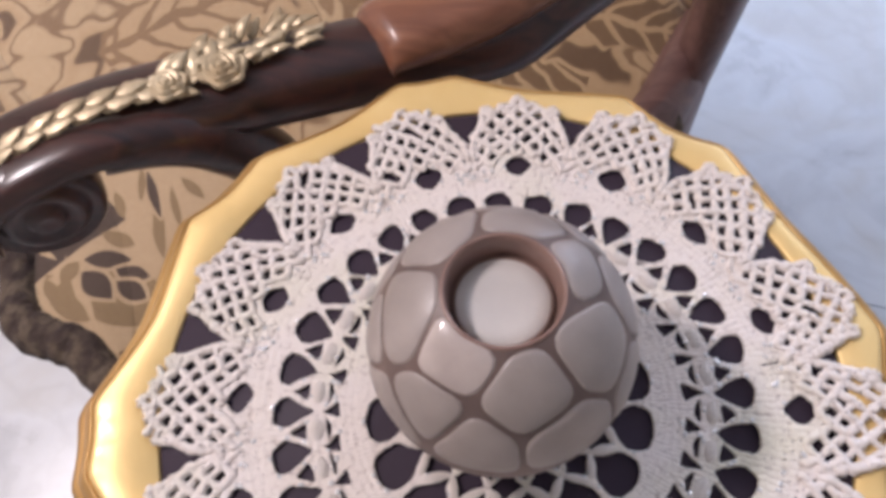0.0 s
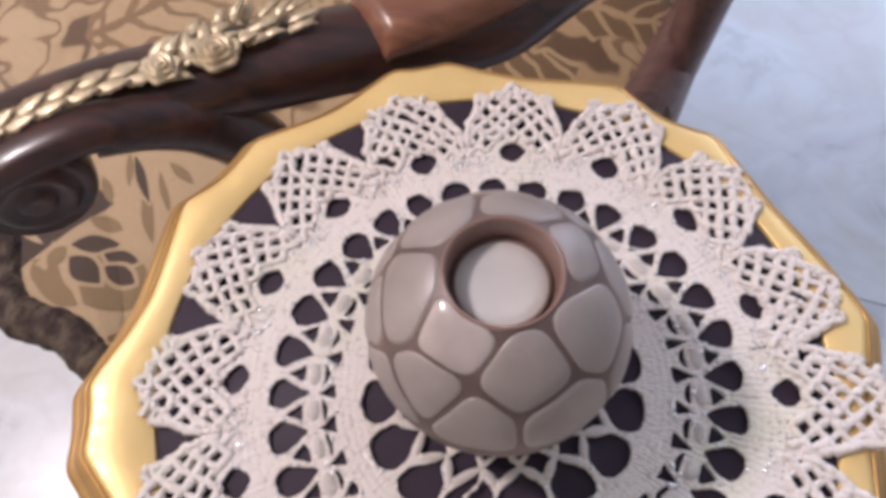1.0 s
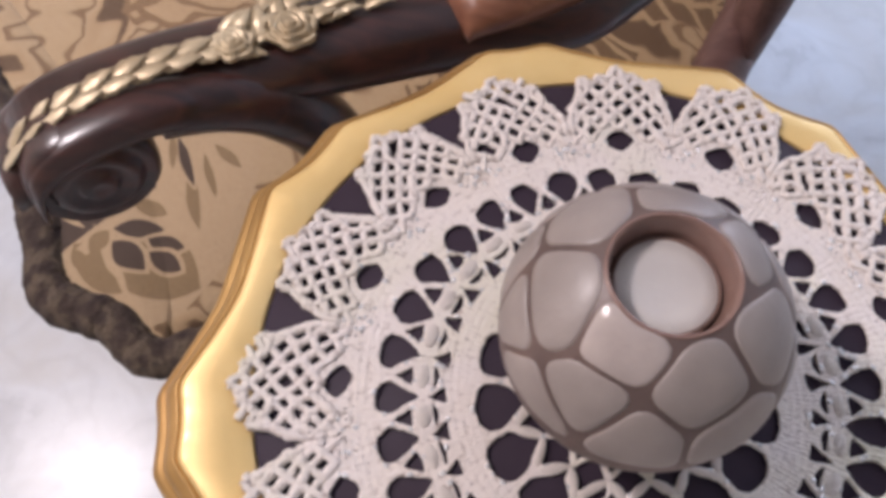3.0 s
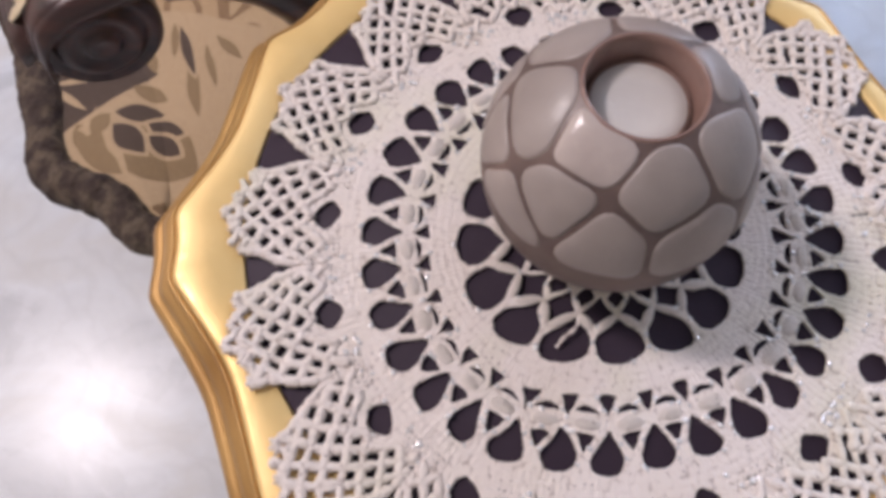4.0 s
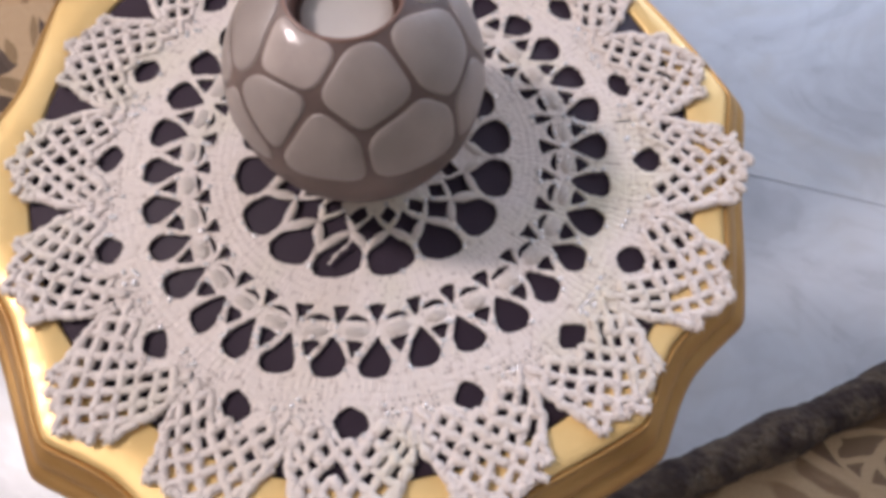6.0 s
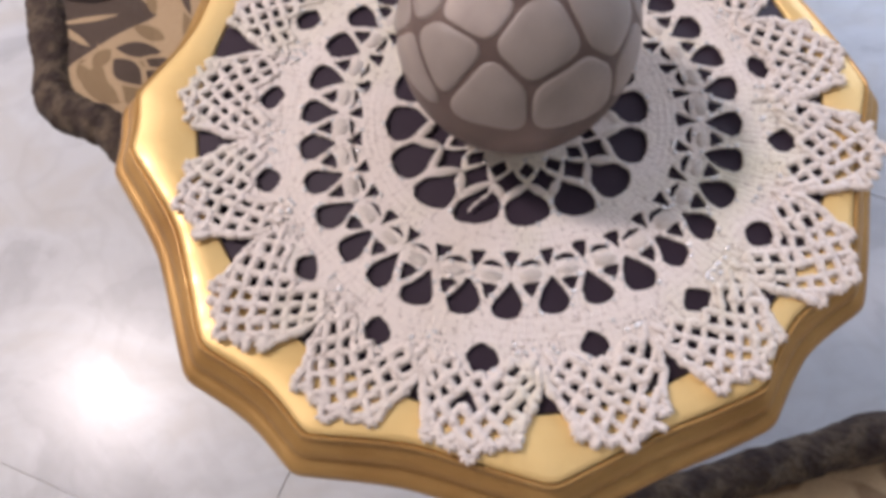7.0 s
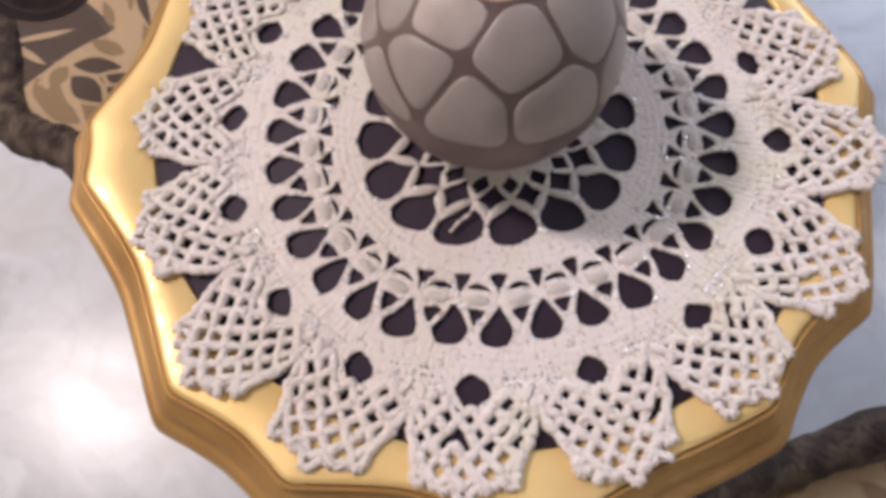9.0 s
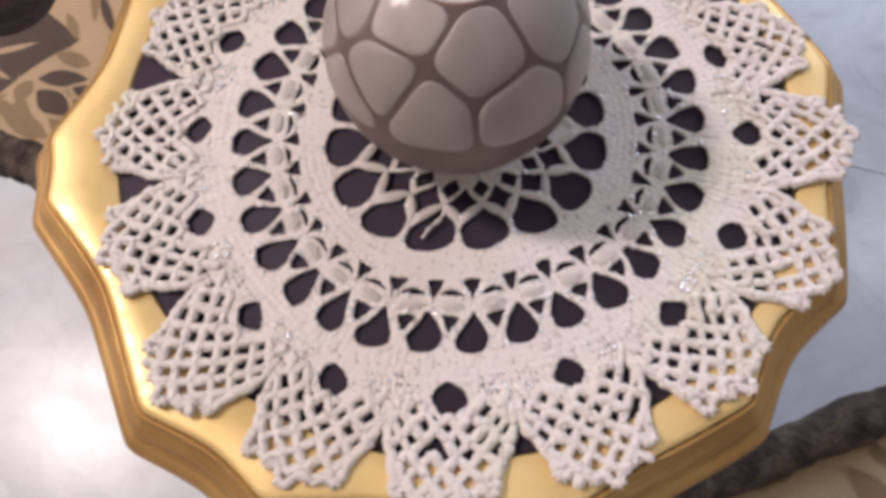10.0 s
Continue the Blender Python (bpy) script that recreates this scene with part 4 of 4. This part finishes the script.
# the arm: a bar that ends in a volute
def bar(stations, half):
    """A moulded bar: stations of (s, n, low, high)."""
    bm = bmesh.new()
    rings = []
    for s, n, low, high in stations:
        mid, tall = (low + high) / 2, (high - low) / 2
        rings.append([spot(s, n + half * c, mid + tall * z) for c, z in ((-1, -0.7), (-1, 0.15), (-0.86, 0.36), (-0.80, 0.62), (-0.62, 0.86), (-0.25, 1.0), (0.3, 1.0), (0.75, 0.8), (1, 0.4), (1, -0.7), (0.7, -1), (-0.7, -1))])
    loft(bm, rings)
    return bm


def smooth_stations(rows, steps=6):
    a = bezier([(s, n, low) for s, n, low, _ in rows], steps)
    b = bezier([(s, n, high) for s, n, _, high in rows], steps)
    return [(p.x, p.y, p.z, q.z) for p, q in zip(a, b)]


arm = part("arm", bar(smooth_stations([(-0.055, 0.040, -0.014, 0.010), (-0.01, 0.042, 0.004, 0.030), (0.050, 0.040, 0.006, 0.034), (0.10, 0.034, 0.002, 0.034), (0.16, 0.026, -0.010, 0.030), (0.235, 0.014, -0.018, 0.024), (0.29, 0.0, -0.022, 0.020), (0.34, -0.008, -0.020, 0.022), (0.40, 0.002, -0.014, 0.030), (0.48, 0.016, -0.006, 0.044), (0.58, 0.026, 0.008, 0.055)]), 0.033), WOOD, chair, "dark polished walnut arm")
# the arm's lit upper face in lighter wood; the dark bar below is its shaded side
part("arm_top", bar(smooth_stations([(0.244, 0.008, 0.012, 0.022), (0.250, 0.008, 0.012, 0.033), (0.262, 0.006, 0.012, 0.038), (0.30, 0.003, 0.010, 0.040), (0.35, 0.002, 0.014, 0.042), (0.44, 0.014, 0.028, 0.050), (0.575, 0.028, 0.045, 0.064)]), 0.030), WOOD_LIGHT, chair, "reddish walnut arm top, coloured lighter where it is lit")
arm_front = part("arm_front", bar(smooth_stations([(-0.044, 0.012, -0.022, 0.002), (-0.036, 0.012, 0.004, 0.022), (-0.012, 0.012, 0.018, 0.036), (0.03, 0.012, 0.022, 0.041), (0.06, 0.012, 0.014, 0.038), (0.085, 0.012, 0.0, 0.028)]), 0.017), WOOD, chair, "arched moulding over the scroll")
bm = bmesh.new()
disc = [(0.004, 0.010), (0.009, 0.012), (0.012, 0.008), (0.015, 0.005), (0.020, 0.009), (0.025, 0.009), (0.028, 0.004), (0.031, 0.003), (0.036, 0.006), (0.040, 0.001), (0.041, -0.006), (0.041, -0.05)]
loft(bm, [[spot(r * math.cos(a) - 0.006, 0.006 - out, r * math.sin(a) - 0.004) for a in (2 * math.pi * k / 40 for k in range(40))] for r, out in disc])
part("volute", bm, WOOD, arm_front, "carved walnut scroll end")
pts = bezier([spot(0.045, 0.012, 0.022), spot(0.085, 0.012, 0.012), spot(0.120, 0.012, -0.014), spot(0.146, 0.010, -0.065), spot(0.150, 0.006, -0.13), spot(0.12, 0.01, -0.20)])
part("arm_support", sweep(bmesh.new(), pts, [0.016 + 0.010 * min(1.0, i / 16) for i in range(len(pts))], 16, 1.0, Vector((0.3, 1, 0))), WOOD, chair)


def petal(bm, at_, ahead, over, long, wide, rise):
    """One curled gilt leaf."""
    side = ahead.cross(over)
    rows = []
    for k in range(8):
        t = k / 7
        w = wide * math.sin(math.pi * (0.12 + 0.88 * t) ** 0.8) + 0.0006
        c = at_ + ahead * long * t + over * rise * math.sin(math.pi * t * 0.8)
        w *= 1.0 + 0.22 * (k % 2)
        rows.append([c - side * w - over * 0.0006, c - side * w * 0.5 + over * w * 0.02, c + over * w * 0.26, c + side * w * 0.5 + over * w * 0.02, c + side * w - over * 0.0006, c - over * 0.0022])
    loft(bm, rows)


UP = Vector((0, 0, 1))
LEAVES = bezier([spot(-0.05, 0.028, 0.016), spot(-0.02, 0.030, 0.034), spot(0.02, 0.031, 0.042), spot(0.06, 0.031, 0.043), spot(0.10, 0.028, 0.040)], 4)
for k, p in enumerate(LEAVES[:-1]):
    ahead = (LEAVES[k + 1] - p).normalized()
    s = 1 if k % 2 else -1
    bm = bmesh.new()
    petal(bm, p + INTO * s * 0.0028 - UP * 0.002, (ahead + s * INTO * 0.16 + UP * 0.10).normalized(), UP, 0.025, 0.0060, 0.0008)
    part("gilt_leaf", bm, GOLD_LEAF, arm)


def rose(centre, size):
    """A gilt rose: ruffled rings of petals round a bud."""
    bm = bmesh.new()
    rings = []
    for k, (r, z) in enumerate(((0.03, 0.62), (0.14, 0.66), (0.22, 0.50), (0.27, 0.40), (0.36, 0.58), (0.45, 0.56), (0.50, 0.34), (0.56, 0.28), (0.66, 0.46), (0.76, 0.42), (0.80, 0.20), (0.86, 0.16), (0.98, 0.26), (1.08, 0.20), (1.10, 0.02), (0.8, -0.1))):
        lobes = (3, 3, 3, 4, 4, 4, 4, 5, 5, 5, 5, 6, 6, 6, 6, 6)[k]
        ring = []
        for q in range(48):
            a = 2 * math.pi * q / 48
            wave = 0.5 + 0.5 * math.cos(lobes * a + k * 0.45)
            ring.append(centre + (ALONG * math.cos(a) + INTO * math.sin(a)) * size * r * (0.86 + 0.2 * wave) + UP * size * (z + 0.09 * wave * r))
        rings.append(ring)
    loft(bm, rings)
    part("gilt_rose", bm, GOLD_LEAF, arm)


rose(spot(0.104, 0.025, 0.038), 0.0125)
rose(spot(0.141, 0.020, 0.037), 0.0150)
spray = random.Random(11)
for k in range(34):
    f = k / 33
    s, n, turn_ = 0.094 + 0.106 * f, 0.024 + 0.020 * (k % 3) / 2 + 0.004 * f, spray.uniform(-50, 75) if k % 2 else spray.uniform(-20, 40)
    bm = bmesh.new()
    d = (ALONG * math.cos(radians(turn_)) + INTO * math.sin(radians(turn_)) + UP * 0.1).normalized()
    petal(bm, spot(s, n, 0.034 - 0.02 * max(0.0, f - 0.5)), d, UP, spray.uniform(0.014, 0.024), spray.uniform(0.003, 0.0052), spray.uniform(0.002, 0.006))
    part("gilt_leaf", bm, GOLD_LEAF, arm)

# ---- the second seat ----
STOOL = Vector((0.42, -0.33, 0))
stool = thing("upholstered_stool", "low upholstered stool in leaf brocade with brown chenille edging", "stool", at=STOOL)
A, B = Vector((0.056, -0.200, 0)), Vector((0.62, 0.055, 0))
OUT = Vector((0.412, -0.911, 0))
corner_list = [A, B, B + OUT * 0.48, A + OUT * 0.48]
part("seat", cushion([(p.x - STOOL.x, p.y - STOOL.y) for p in corner_list], SEAT + 0.002, 0.09), FABRIC, stool)
part("piping", fringe([(p.x, p.y) for p in (A - OUT * 0.004, A * 0.75 + B * 0.25 - OUT * 0.006, A * 0.5 + B * 0.5 - OUT * 0.004, A * 0.25 + B * 0.75 - OUT * 0.006, B - OUT * 0.004)], STOOL, SEAT - 0.010, 0.0165), CHENILLE, stool)
for p in corner_list:
    c = p * 0.88 + (sum(corner_list, Vector()) / 4) * 0.12 - STOOL
    pts = bezier([(c.x, c.y, SEAT - 0.08), (c.x, c.y, 0.2), (c.x, c.y, 0.012)])
    part("leg", sweep(bmesh.new(), pts, [0.03 - 0.012 * i / len(pts) for i in range(len(pts))]), WOOD, stool)
bm = box(bmesh.new(), (0.58, 0.44, 0.05), Matrix.Translation(sum(corner_list, Vector()) / 4 - STOOL + Vector((0, 0, SEAT - 0.10))) @ pose(0, 0, 0, 0, 0, 24.4), 0.006)
part("seat_rail", bm, WOOD, stool)

# ---- floor tiles ----
TILE = 0.8
shape = finish("tile", box(bmesh.new(), (TILE - 0.0012, TILE - 0.0012, 0.012), pose(0, 0, -0.006), 0.0006, 1), MARBLE, False)
TURN = radians(-13.5)
ACROSS, AHEAD = Vector((math.cos(TURN), math.sin(TURN))), Vector((-math.sin(TURN), math.cos(TURN)))
for i in range(-6, 7):
    for j in range(-6, 7):
        spot_ = Vector((-0.55, -0.194)) + ACROSS * ((i + 0.5) * TILE - 0.5) + AHEAD * ((j + 0.5) * TILE)
        corners = [spot_ + ACROSS * a * TILE / 2 + AHEAD * b * TILE / 2 for a in (-1, 1) for b in (-1, 1)]
        if max(p.x for p in corners) < X0 + 0.02 or min(p.x for p in corners) > X1 - 0.02 or max(p.y for p in corners) < Y0 + 0.02 or min(p.y for p in corners) > Y1 - 0.02:
            continue
        data = shape
        if any(not (X0 < p.x < X1 and Y0 < p.y < Y1) for p in corners):
            # cut at the walls
            bm = bmesh.new()
            bm.from_mesh(shape)
            for at_, out in (((X0, 0), (-1, 0)), ((X1, 0), (1, 0)), ((0, Y0), (0, -1)), ((0, Y1), (0, 1))):
                away, way = Vector(at_) - spot_, Vector(out)
                made = bmesh.ops.bisect_plane(bm, geom=bm.verts[:] + bm.edges[:] + bm.faces[:], plane_co=(away.dot(ACROSS), away.dot(AHEAD), 0), plane_no=(way.dot(ACROSS), way.dot(AHEAD), 0), clear_outer=True)
                edges = [e for e in made["geom_cut"] if isinstance(e, bmesh.types.BMEdge)]
                if edges:
                    bmesh.ops.holes_fill(bm, edges=edges)
            if not bm.faces:
                bm.free()
                continue
            data = finish("tile", bm, MARBLE, False)
        ob = new("tile", data)
        ob.location, ob.rotation_euler, ob.parent = (spot_.x, spot_.y, 0.0), (0, 0, TURN), floor
